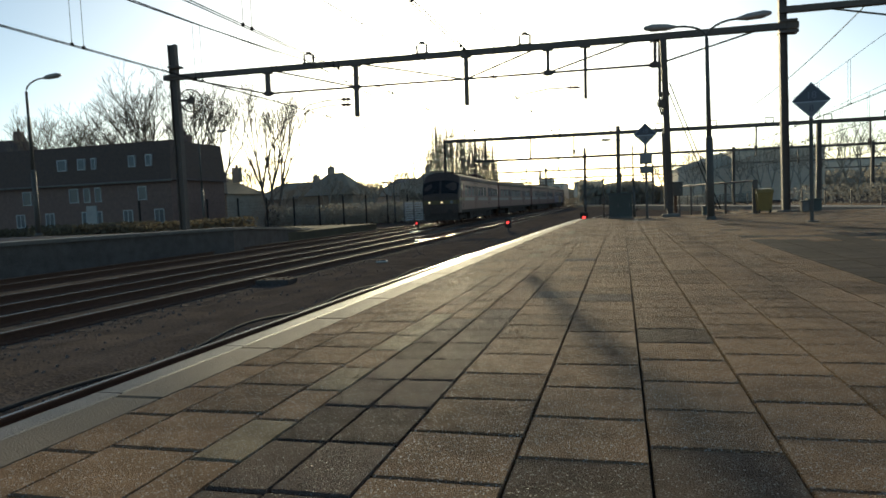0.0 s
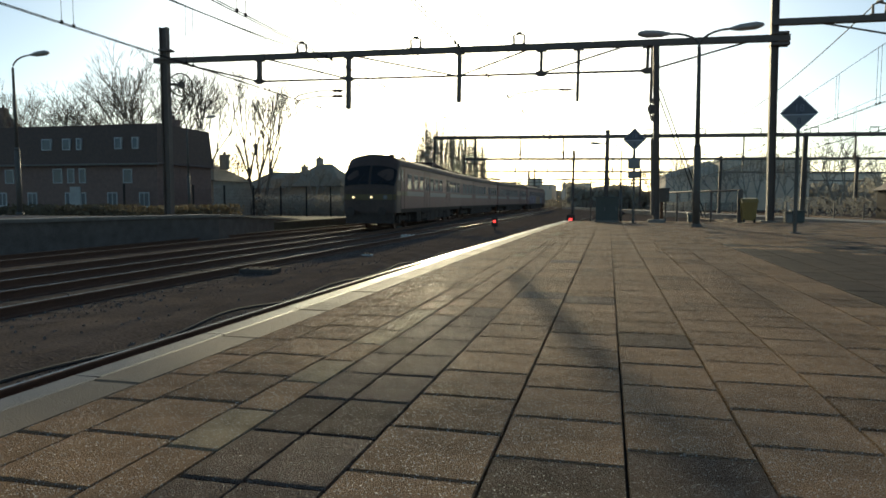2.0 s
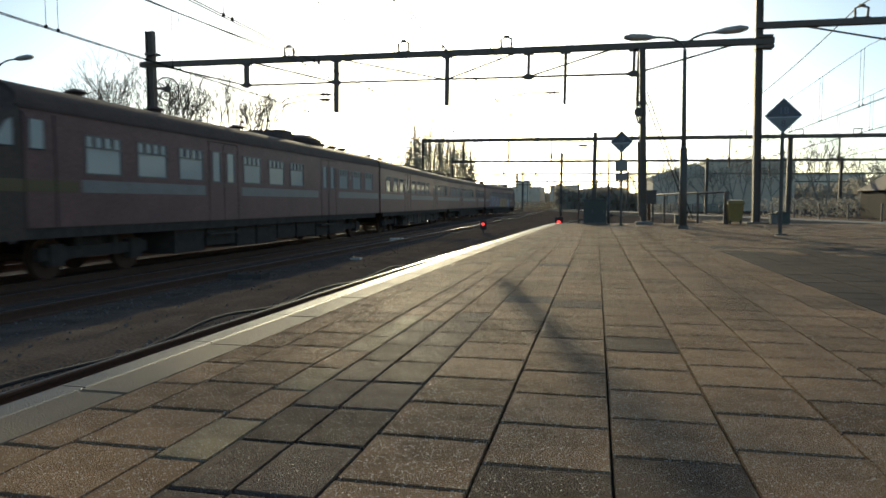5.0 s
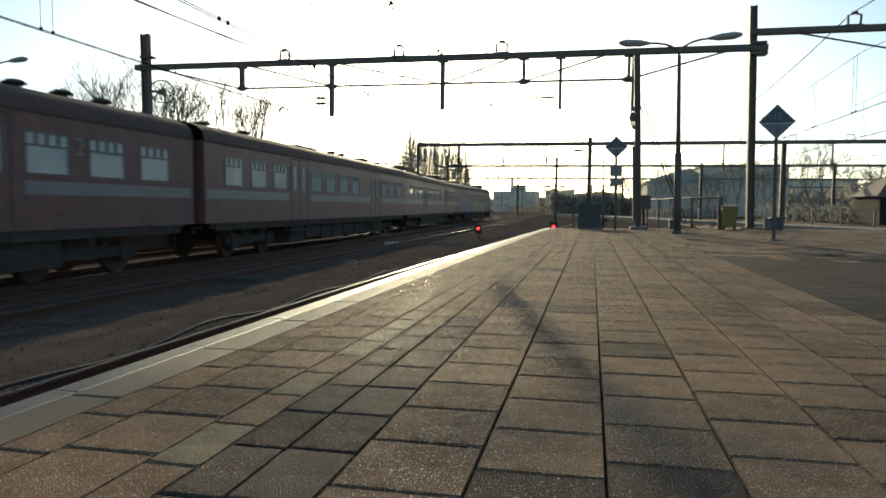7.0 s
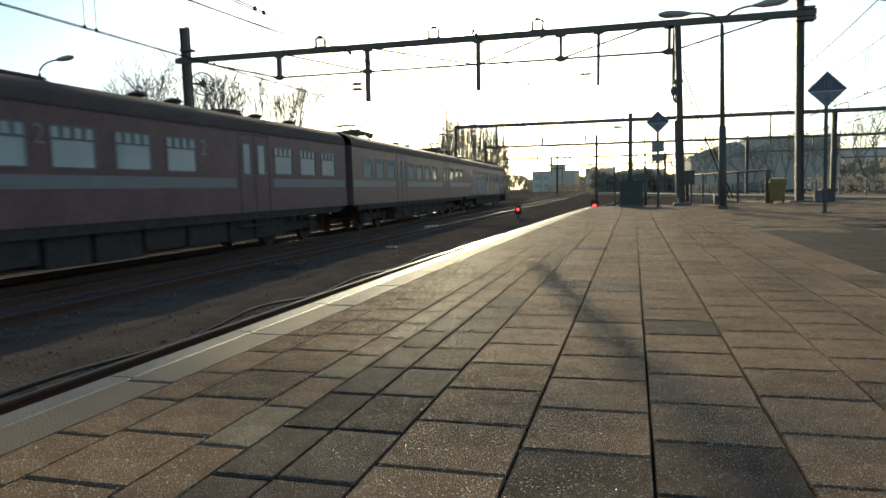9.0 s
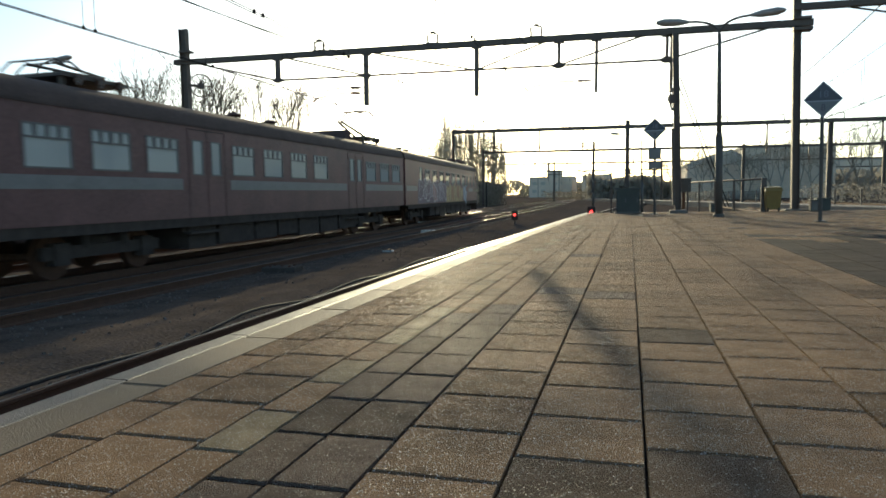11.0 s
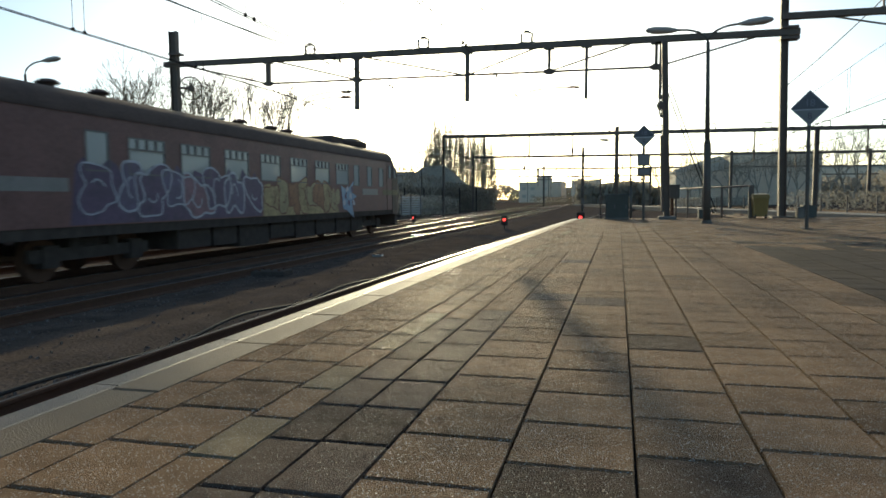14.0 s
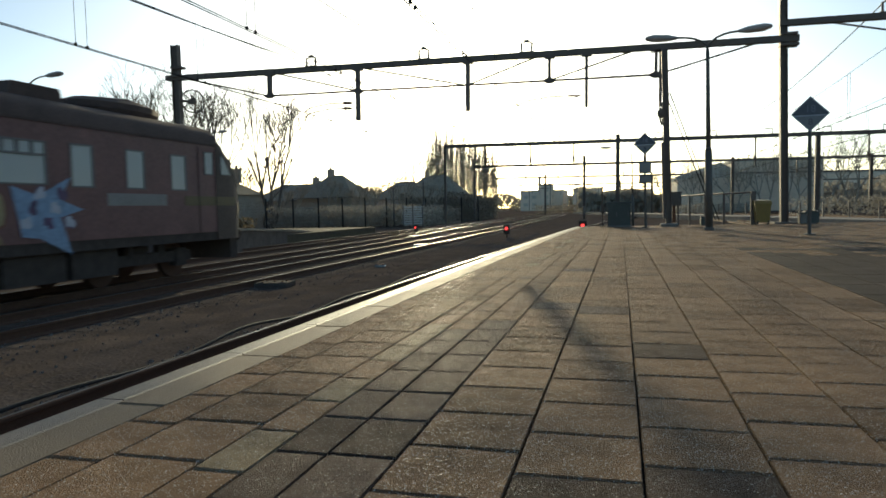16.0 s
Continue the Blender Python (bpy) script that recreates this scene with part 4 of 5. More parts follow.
def catenary(label, line, contact, messenger, y0, y1, supports, r=0.012):
    """Contact wire, sagging messenger wire and droppers of one track."""
    c = thing("overhead_wire", label, "overhead wire", "overhead wires", kind="structure")
    ys = [y0 + (y1 - y0) * i / 60 for i in range(61)]
    for q in (-0.045, 0.045):
        part("contact_wire", Shape().chain([(line(y) + q, y, contact) for y in ys], r, 5), WIRE, c)

    def mz(y):
        k = [q for q in supports if q <= y]
        a = k[-1] if k else supports[0] - 45
        b_ = next((q for q in supports if q > y), supports[-1] + 45)
        u = (y - a) / max(b_ - a, 1)
        return messenger - 2.0 * u * (1 - u)
    part("messenger_wire", Shape().chain([(line(y), y, mz(y)) for y in ys], r * 1.1, 5), WIRE, c)
    d, q = Shape(), y0 + 2.5
    while q < min(y1, 120):
        for e in (0.0, 0.35):
            d.tube((line(q + e), q + e, contact), (line(q + e), q + e, mz(q + e)), 0.008, sides=4)
            d.box(line(q + e) - 0.03, line(q + e) + 0.03, q + e - 0.02, q + e + 0.02, contact - 0.01, contact + 0.06)
        q += 4.6
    part("dropper", d, WIRE, c)
    return c


SUP = [-17, 27.7, 62, 96, 140, 190, 260]
catenary("copper contact and messenger wires over the platform track", lambda y: -4.0 + 0.0004 * max(0, y) ** 1.5, 4.9, 6.75, -8, 190, SUP)
catenary("copper contact and messenger wires over the middle track", lambda y: track_two(y) + 1.65, 4.72, 6.75, -8, 190, SUP)
catenary("copper contact and messenger wires over the train's track", lambda y: track_train(y) + 0.13, 4.75, 6.75, -8, 260, SUP)
for xx in (9.4, 13, 18.5, 24.5):
    catenary("copper wires over the yard tracks", lambda y, xx=xx: xx, 4.3, 6.4, 2, 190, SUP, 0.01)
fd = thing("feeder_cable", "black feeder cables slung across the portal beams", "feeder cable", kind="structure")
for x0, x1, z0, z1 in ((-13.3, -13.3, 7.4, 7.5), (9.2, 9.6, 7.9, 7.4)):
    pts = []
    for i in range(41):
        u = i / 40
        y = -17 + 44.7 * u
        pts.append((x0, y, z0 - 2.6 * u * (1 - u)))
    for i in range(1, 21):
        u = i / 20
        pts.append((x0 + (x1 - x0) * u, 27.7 + 34.3 * u, z0 + (z1 - z0) * u - 2.0 * u * (1 - u)))
    part("cable", Shape().chain(pts, 0.022, 5), RUBBER, fd)


# ---- things on the platform ----
def lamp_post(x, y, h, arms, label, r=0.075, z=0.0):
    l_ = thing("street_lamp", label, "lamp post", "platform lamps", at=pose(x, y, z, 0, -LEAN, 0))
    part("pole", Shape().tube((0, 0, 0), (0, 0, h * 0.42), r * 1.45, sides=14).tube((0, 0, h * 0.42), (0, 0, h * 0.44), r * 1.45, r, sides=14)
         .tube((0, 0, h * 0.44), (0, 0, h - 0.3), r, r * 0.7, sides=14), PAINTED, l_, "tapered grey steel pole", True)
    part("foot", Shape().tube((0, 0, 0), (0, 0, 0.1), r * 2.2, r * 1.9, sides=14), PAINTED, l_)
    for k, reach, rise in arms:
        pts = [(0, 0, h - 0.3)]
        for i in range(1, 7):
            a = i / 6 * math.pi / 2
            pts.append((k * reach * (1 - math.cos(a)), 0, h - 0.3 + (rise + 0.3) * math.sin(a)))
        ar = part("arm", Shape().chain(pts, r * 0.45, 8), PAINTED, l_)
        x1, z1 = pts[-1][0], pts[-1][2]
        hd = Shape()
        rings = []
        for u, w_, hh in ((0, 0.05, 0.04), (0.15, 0.09, 0.07), (0.3, 0.14, 0.1), (0.75, 0.17, 0.11), (0.95, 0.11, 0.06), (1.0, 0.03, 0.02)):
            rings.append([(x1 + k * u * 0.95, w_ * math.cos(t), z1 + 0.06 * u + hh * math.sin(t)) for t in [2 * math.pi * i / 10 for i in range(10)]])
        hd.loft(rings)
        part("lamp_head", hd, LAMP_SHELL, ar, "long oval pale lamp head", True)
    return l_


lamp_post(2.62, 21.9, 5.75, ((-1, 0.85, 0.12), (1, 0.85, 0.16)), "grey double-armed platform lamp post, unlit")
lamp_post(-25.0, 24.2, 6.6, ((1, 0.95, 0.2),), "grey lamp post with one curved arm on the far platform", z=0.18)
lamp_post(-31.5, 46, 7.2, ((1, 1.6, 0.2),), "thin grey lamp post before the houses", z=-0.3)
lamp_post(-23.5, 80, 6.8, ((1, 1.6, 0.5),), "thin grey lamp post by the fence", z=-1)
lamp_post(1.0, 58, 6.3, ((-1, 1.6, 0.3),), "thin grey lamp post beside the tracks", z=-1)
for xx, yy in ((-4.5, 88), (-24, 70)):
    l2 = lamp_post(xx, yy, 4.2, ((-1, 0.5, 0.3), (1, 0.5, 0.3)), "small double lamp post beside the tracks", 0.07, -1)


def diamond_sign(x, y, zc, half, label, extra, bars):
    s = thing("diamond_sign", label, "railway sign", "diamond signs", at=pose(x, y, 0, 0, -LEAN * 0.5, 0))
    part("pole", Shape().tube((0, 0.05, 0), (0, 0.05, zc - half * 0.9), 0.045, sides=12), PAINTED, s)
    part("foot", Shape().box(-0.12, 0.12, -0.07, 0.17, 0, 0.03), PAINTED, s)
    d = [(0, -half), (half, 0), (0, half), (-half, 0)]

    def plate(k, y0, y1):
        return Shape().loft([[(a * k, y0, zc + b_ * k) for a, b_ in d], [(a * k, y1, zc + b_ * k) for a, b_ in d]])
    part("board", plate(1.0, 0, 0.025), SIGN_WHITE, s, "white-edged diamond board")
    part("field", Shape().loft([[(a * 0.93, q, zc + max(b_ * 0.93, -0.06 * half)) for a, b_ in ((half, 0), (0, half), (-half, 0))] + [(-half * 0.86, q, zc - 0.06 * half), (half * 0.86, q, zc - 0.06 * half)] for q in (-0.006, 0)]), SIGN_BLUE, s, "blue upper field")
    part("field", Shape().loft([[(0, q, zc - half * 0.93), (half * 0.8, q, zc - half * 0.13), (-half * 0.8, q, zc - half * 0.13)] for q in (-0.006, 0)]), SIGN_LOW, s, "pale grey-blue lower field")
    for tx, tz, size in bars:
        f = bpy.data.curves.new("number", "FONT")
        f.body, f.size, f.align_x, f.extrude = tx, size, "CENTER", 0.002
        o = new("number", f)
        o.data.materials.append(SIGN_NUMBER if tz > 0 else SIGN_BLUE)
        o.parent = s
        o.matrix_basis = pose(0, -0.009, zc + tz, 90)
    for z0, z1, w_ in extra:
        part("plate", Shape().box(-w_, w_, -0.02, 0.02, z0, z1, 0.0), SIGN_GREY, s, "small grey plate")
        part("plate_rim", Shape().box(-w_ - 0.015, w_ + 0.015, 0.02, 0.04, z0 - 0.015, z1 + 0.015), PAINTED, s)
    return s


diamond_sign(4.47, 18.1, 2.93, 0.43, "blue diamond stop sign with white rim and numbers on a pole", (), (("18", 0.04, 0.24), ("8", -0.27, 0.22)))
diamond_sign(0.87, 25.0, 2.98, 0.4, "blue diamond stop sign above two small grey plates", ((1.95, 2.32, 0.2), (1.62, 1.84, 0.2)), (("18", 0.04, 0.22), ("8", -0.25, 0.2)))

# relay cabinet at the platform end
cb = thing("relay_cabinet", "grey-green steel relay cabinet at the platform end", "cabinet", at=pose(-0.05, 26.6, 0))
part("body", Shape().box(-0.42, 0.42, -0.3, 0.3, 0.06, 0.9, 0.0), CABINET, cb)
part("plinth", Shape().box(-0.46, 0.46, -0.34, 0.34, 0, 0.06), CONCRETE, cb)
part("roof", Shape().box(-0.47, 0.47, -0.35, 0.35, 0.9, 0.96, 0.025), CABINET, cb)
for q in (-0.4, 0.02):
    dr = part("door", Shape().box(q, q + 0.38, -0.318, -0.302, 0.12, 0.86), CABINET, cb)
    part("handle", Shape().box(q + 0.3, q + 0.33, -0.345, -0.318, 0.42, 0.56), ALU, dr)

# control box on a short post by the mast
wc = thing("control_box", "dark steel control box on a short rusty post", "control box", at=pose(2.02, 27.1, 0))
part("post", Shape().box(-0.1, 0.02, -0.06, 0.06, 0.0, 0.78), RUST, wc, "rusty steel post")
part("body", Shape().box(-0.26, 0.22, -0.15, 0.15, 0.76, 1.24, 0.02), PAINTED, wc)
part("lid", Shape().box(-0.29, 0.25, -0.18, 0.18, 1.24, 1.29, 0.02), PAINTED, wc)
dr = part("door", Shape().box(-0.22, 0.18, -0.168, -0.152, 0.8, 1.2), PAINTED, wc)
part("handle", Shape().box(0.12, 0.14, -0.19, -0.168, 0.94, 1.04), ALU, dr)

# slender marker post beside the cabinet
mp = thing("marker_post", "thin dark marker post with a small plate", "marker post", at=pose(-0.68, 27.2, 0))
part("pole", Shape().tube((0, 0, 0), (0, 0, 1.6), 0.03, sides=10), STEEL, mp)
part("plate", Shape().box(-0.07, 0.07, -0.05, -0.03, 0.55, 0.85), STEEL, mp)
part("foot", Shape().box(-0.09, 0.09, -0.09, 0.09, 0, 0.03), CONCRETE, mp)

# grit bin
gb = thing("grit_bin", "yellow plastic grit bin beside the railing", "bin", at=pose(4.98, 26.7, 0, 0, 0, 4) @ Matrix.Diagonal((0.9, 0.9, 1.12, 1)))
part("body", Shape().loft([[(-0.24, -0.25, 0.08), (0.24, -0.25, 0.08), (0.24, 0.25, 0.08), (-0.24, 0.25, 0.08)], [(-0.3, -0.3, 0.66), (0.3, -0.3, 0.66), (0.3, 0.3, 0.66), (-0.3, 0.3, 0.66)]]), BIN_YELLOW, gb)
part("lid", Shape().loft([[(-0.33, -0.34, 0.66), (0.33, -0.34, 0.66), (0.33, 0.34, 0.66), (-0.33, 0.34, 0.66)], [(-0.3, -0.28, 0.78), (0.3, -0.28, 0.78), (0.3, 0.3, 0.82), (-0.3, 0.3, 0.82)]]), BIN_YELLOW, gb)
for q in (-0.2, 0.2):
    part("wheel", Shape().disc((q, -0.2, 0.08), (1, 0, 0), 0.08, 0.05, 12), RUBBER, gb)

# railing round a stairwell
rl = thing("railing", "dark steel railing with wire mesh round a stairwell", "railing")
posts = [(4.72, 26.8), (3.95, 28.5), (3.45, 30.2), (3.0, 32.0), (2.65, 33.8), (2.35, 35.6)]
for i, (x, y) in enumerate(posts):
    part("post", Shape().box(x - (0.09 if i == 0 else 0.04), x + (0.09 if i == 0 else 0.04), y - 0.04, y + 0.04, -1.0 if y > PLATFORM_END else 0, 1.22), STEEL, rl)
for (x0, y0), (x1, y1) in zip(posts, posts[1:]):
    part("top_rail", Shape().tube((x0, y0, 1.2), (x1, y1, 1.18), 0.04), STEEL, rl)
    w_ = Shape()
    for j in range(12):
        w_.tube((x0, y0, 0.1 + 0.09 * j), (x1, y1, 0.1 + 0.09 * j), 0.003, sides=3)
    part("wire_infill", w_, STEEL, rl)

# small low boxes at the platform end
for x, y, w_, hh, lab in ((6.75, 27.2, 0.22, 0.42, "dark low junction box beside the mast"), (6.4, 27.0, 0.1, 0.36, "pale low marker box beside the mast"), (13.5, 26.9, 0.4, 0.4, "dark low box at the platform end"), (3.1, 26.8, 0.2, 0.3, "small dark box by the railing")):
    t_ = thing("junction_box", lab, "junction box", "low boxes at the platform end", at=pose(x, y, 0))
    part("body", Shape().box(-w_, w_, -0.2, 0.2, 0.03, hh, 0.02), CONCRETE if "pale" in lab else CABINET, t_)
    part("lid", Shape().box(-w_ - 0.02, w_ + 0.02, -0.22, 0.22, hh, hh + 0.04, 0.01), CABINET, t_)
    part("foot", Shape().box(-w_ * 0.8, w_ * 0.8, -0.15, 0.15, 0, 0.03), CONCRETE, t_)


# dwarf signals with red lights
def dwarf_signal(x, y, z, label, k=1.0):
    s = thing("dwarf_signal", label, "signal", "red dwarf signals", at=pose(x, y, z, 0, 0, 0) @ Matrix.Scale(k, 4))
    part("post", Shape().tube((0, 0, 0), (0, 0, 0.35), 0.05, sides=10), STEEL, s)
    part("body", Shape().box(-0.17, 0.17, -0.1, 0.12, 0.3, 0.85, 0.05), UNDER, s)
    hd = part("hood", Shape().tube((0, -0.1, 0.6), (0, -0.28, 0.63), 0.1, sides=14, caps=False), UNDER, s)
    part("lens", Shape().disc((0, -0.115, 0.6), (0, 1, 0), 0.075, 0.02, 14), RED_LIGHT, hd, "glowing red lens")
    return s


dwarf_signal(-1.5, 28.2, -0.55, "low dwarf signal showing red beside the platform end", 0.95)
dwarf_signal(-6.2, 37.5, -0.95, "low dwarf signal showing red between the tracks")
dwarf_signal(-13.7, 44.5, -0.95, "low dwarf signal showing red beside the train's track", 0.9)


# ---- houses, trees, fences and the distance ----
def house(x0, x1, y0, y1, z0, eave, ridge, label, rows, wall=None, roof=None, chimneys=(), hip=True, wx=()):
    h = thing("house", label, "house", "houses beyond the station")
    wall, roof = wall or BRICK, roof or ROOF_TILE
    part("wall", Shape().box(x0, x1, y0, y1, z0, eave), wall, h)
    r, e = Shape(), 0.35
    ym = (y0 + y1) / 2
    k = (y1 - y0) / 2 * (0.7 if hip else 0.0) - (0 if hip else e)
    a, b_, c, d = (x0 - e, y0 - e, eave), (x1 + e, y0 - e, eave), (x1 + e, y1 + e, eave), (x0 - e, y1 + e, eave)
    p_, q = (x0 + k, ym, ridge), (x1 - k, ym, ridge)
    r.poly([a, b_, q, p_]).poly([b_, c, q]).poly([c, d, p_, q]).poly([d, a, p_]).poly([d, c, b_, a])
    part("roof", r, roof, h)
    part("gutter", Shape().box(x0 - e - 0.08, x1 + e + 0.08, y0 - e - 0.1, y0 - e + 0.03, eave - 0.08, eave + 0.06), CONCRETE, h)
    for cx in chimneys:
        ch = part("chimney", Shape().box(cx - 0.45, cx + 0.45, ym - 0.35, ym + 0.35, ridge - 0.8, ridge + 0.9), wall, h)
        part("chimney_pot", Shape().tube((cx, ym, ridge + 0.9), (cx, ym, ridge + 1.25), 0.14, sides=10), ROOF_TILE, ch)
    for zc, hh, ww in rows:
        for cx in wx:
            fr = Shape()
            fr.box(cx - ww / 2, cx - ww / 2 + 0.09, y0 - 0.06, y0 + 0.02, zc, zc + hh).box(cx + ww / 2 - 0.09, cx + ww / 2, y0 - 0.06, y0 + 0.02, zc, zc + hh)
            fr.box(cx - ww / 2 + 0.09, cx + ww / 2 - 0.09, y0 - 0.06, y0 + 0.02, zc, zc + 0.09).box(cx - ww / 2 + 0.09, cx + ww / 2 - 0.09, y0 - 0.06, y0 + 0.02, zc + hh - 0.09, zc + hh)
            fr.box(cx - 0.04, cx + 0.04, y0 - 0.055, y0 + 0.02, zc + 0.09, zc + hh - 0.09)
            w_ = part("window", fr, WHITE_PAINT, h)
            part("pane", Shape().box(cx - ww / 2 + 0.09, cx + ww / 2 - 0.09, y0 - 0.03, y0 - 0.02, zc + 0.09, zc + hh - 0.09), PANE, w_)
            part("sill", Shape().box(cx - ww / 2 - 0.08, cx + ww / 2 + 0.08, y0 - 0.14, y0 - 0.002, zc - 0.08, zc - 0.01), CONCRETE, w_)
    return h


terrace = house(-64, -37.3, 50, 58, -1, 3.9, 7.2, "terrace of dark brick houses with mansard roof and pale windows", ((0.25, 1.25, 1.0),), wx=(-57.5, -53.5, -50.2, -46.2, -45.0, -41.8, -38.6), chimneys=(-38.4,))
part("mansard", Shape().loft([[(-64.2, 49.8, 3.9), (-37.1, 49.8, 3.9), (-37.1, 58.2, 3.9), (-64.2, 58.2, 3.9)], [(-63.9, 50.2, 7.35), (-37.3, 50.2, 7.35), (-37.3, 57.8, 7.35), (-63.9, 57.8, 7.35)]]), ROOF_TILE, terrace, "steep dark tiled mansard slope")
for cx, zc, ww, hh in ((-56.5, 2.3, 1.1, 1.25), (-52.6, 2.3, 1.0, 1.25), (-47.4, 2.3, 1.0, 1.3), (-46.0, 2.3, 0.7, 1.3), (-44.8, 2.3, 0.7, 1.3), (-40.2, 2.3, 0.9, 1.2), (-48.4, 5.2, 1.0, 1.0), (-46.3, 5.2, 0.8, 1.0), (-45.0, 5.2, 0.5, 1.0), (-41.0, 5.2, 0.7, 1.0), (-39.3, 5.2, 0.6, 1.0)):
    y_ = 49.98 if zc < 4 else 49.9
    w_ = part("window", Shape().box(cx - ww / 2, cx - ww / 2 + 0.08, y_ - 0.05, y_ + 0.4, zc, zc + hh).box(cx + ww / 2 - 0.08, cx + ww / 2, y_ - 0.05, y_ + 0.4, zc, zc + hh)
              .box(cx - ww / 2 + 0.08, cx + ww / 2 - 0.08, y_ - 0.05, y_ + 0.4, zc, zc + 0.08).box(cx - ww / 2 + 0.08, cx + ww / 2 - 0.08, y_ - 0.05, y_ + 0.4, zc + hh - 0.08, zc + hh), WHITE_PAINT, terrace)
    part("pane", Shape().box(cx - ww / 2 + 0.08, cx + ww / 2 - 0.08, y_ - 0.02, y_ - 0.01, zc + 0.08, zc + hh - 0.08), PANE, w_)
part("side_door", Shape().box(-46.1, -45.0, 49.88, 49.96, -1.0, 2.0), PLASTER, terrace, "pale back door")
house(-76, -62.5, 58.5, 66, -1, 5.6, 10.2, "brick end house with steep gabled roof and chimney", ((0.4, 1.3, 1.3), (2.8, 1.5, 1.3)), wx=(-74, -71, -67.5, -64.0), chimneys=(-66.0,), hip=True)
house(-47.5, -42.2, 66, 74, -1, 3.0, 5.2, "low brick house with tiled roof behind the fence", ((0.5, 1.2, 1.2),), wx=(-46, -44), chimneys=(-43.2,), hip=True, wall=HAZED_BRICK, roof=HAZED_TILE)
house(-54, -38.5, 92, 100, -1, 2.6, 5.2, "long low house with tiled roof and chimney", ((0.4, 1.1, 1.3),), wx=(-51, -47, -43, -40), chimneys=(-45.5,), wall=HAZED_BRICK, roof=HAZED_TILE)
house(-44.8, -36.4, 88, 97, -1, 2.8, 6.2, "low house with hipped tiled roof and chimney", ((0.4, 1.1, 1.3),), wx=(-43, -40, -38), chimneys=(-41.4,), wall=HAZED_BRICK, roof=HAZED_TILE)
house(-40, -30.5, 105, 114, -1, 2.6, 5.6, "pale low house with hipped roof", ((0.4, 1.1, 1.3),), wx=(-38, -35, -32.5), wall=PLASTER, roof=HAZED_TILE)
house(-37.5, -26.5, 112, 122, -1, 2.8, 6.9, "house with steep roof and chimney by the poplars", ((0.4, 1.1, 1.3),), wx=(-36, -33, -29), chimneys=(-33.6,), wall=HAZED_BRICK, roof=HAZED_TILE)


def bare_tree(x, y, z, height, spread, seed, label, trunk=0.2, stems=1, up=0.55, depth=5, thin=1.0, bark=None):
    """A leafless tree: tapered trunk, limbs, and a crown of fine twigs."""
    r = random.Random(seed)
    t = thing("tree", label, "tree", "bare winter trees", at=pose(x, y, z))
    trunk_s, crown = Shape(), Shape()

    def grow(s, p, d, ln, rad, lvl):
        q = p + d * ln
        s.tube(p, q, rad, rad * 0.72, sides=7 if lvl < 2 else 4 if lvl < 4 else 3, caps=False)
        if lvl >= depth:
            return
        n = 3 if lvl < 2 else r.choice((2, 3, 3))
        for i in range(n):
            a = 2 * math.pi * (i + r.random()) / n
            side = Vector((math.cos(a), math.sin(a), 0.15 * r.uniform(-1, 1)))
            nd = (d * r.uniform(0.75, 1.1) + side * spread * r.uniform(0.6, 1.25) + Vector((0, 0, up * 0.35))).normalized()
            grow(crown if lvl >= 1 else trunk_s, q, nd, ln * r.uniform(0.62, 0.86), max(rad * r.uniform(0.52, 0.7), 0.022 * thin), lvl + 1)

    for k in range(stems):
        a = 2 * math.pi * k / max(stems, 1)
        d = Vector((0.22 * math.cos(a) * (stems > 1), 0.22 * math.sin(a) * (stems > 1), 1)).normalized()
        grow(trunk_s, Vector((0.3 * math.cos(a) * (stems > 1), 0.3 * math.sin(a) * (stems > 1), 0)), d, height * 0.3, trunk, 0)
    part("trunk", trunk_s, bark or BARK, t, "tapered dark trunk")
    part("crown", crown, bark or BARK, t, "bare twiggy crown")
    return t


T = ("leafless tree with twiggy crown behind the houses", "tall leafless tree with wide limbs behind the houses", "leafless multi-stemmed tree behind the fence")
bare_tree(-62.5, 61, -1, 14.0, 0.3, 1, T[0], 0.14, thin=0.8)
bare_tree(-58.2, 61, -1, 13.6, 0.7, 2, T[0], 0.2, 2)
bare_tree(-52.2, 61, -1, 13.6, 0.6, 13, T[0], 0.2, 2, depth=6, thin=0.7)
bare_tree(-55.4, 60, -1, 13.2, 0.75, 12, T[0], 0.2, 2)
bare_tree(-48.9, 62, -1, 15.6, 0.52, 3, T[1], 0.24, 2, depth=6, thin=0.7)
bare_tree(-45.6, 62, -1, 15.0, 0.5, 4, T[1], 0.22, 2, depth=6, thin=0.7)
bare_tree(-41.2, 61, -1, 13.0, 0.4, 5, T[0], 0.18, 2, depth=6, thin=0.6)
bare_tree(-39.9, 72, -1, 15.0, 0.36, 7, T[2], 0.2, 3, depth=6, thin=0.55)
bare_tree(-42.6, 74, -1, 8.2, 0.55, 14, T[0], 0.14, 2, depth=6, thin=0.5)
bare_tree(-47.6, 76, -1, 8.0, 0.6, 8, T[0], 0.16, 2)
bare_tree(-49, 104, -1, 9.0, 0.4, 9, "slender bare sapling between the houses", 0.08, 1, depth=4)
bare_tree(-35.8, 118, -1, 11.0, 0.5, 10, T[0], 0.18, 2)
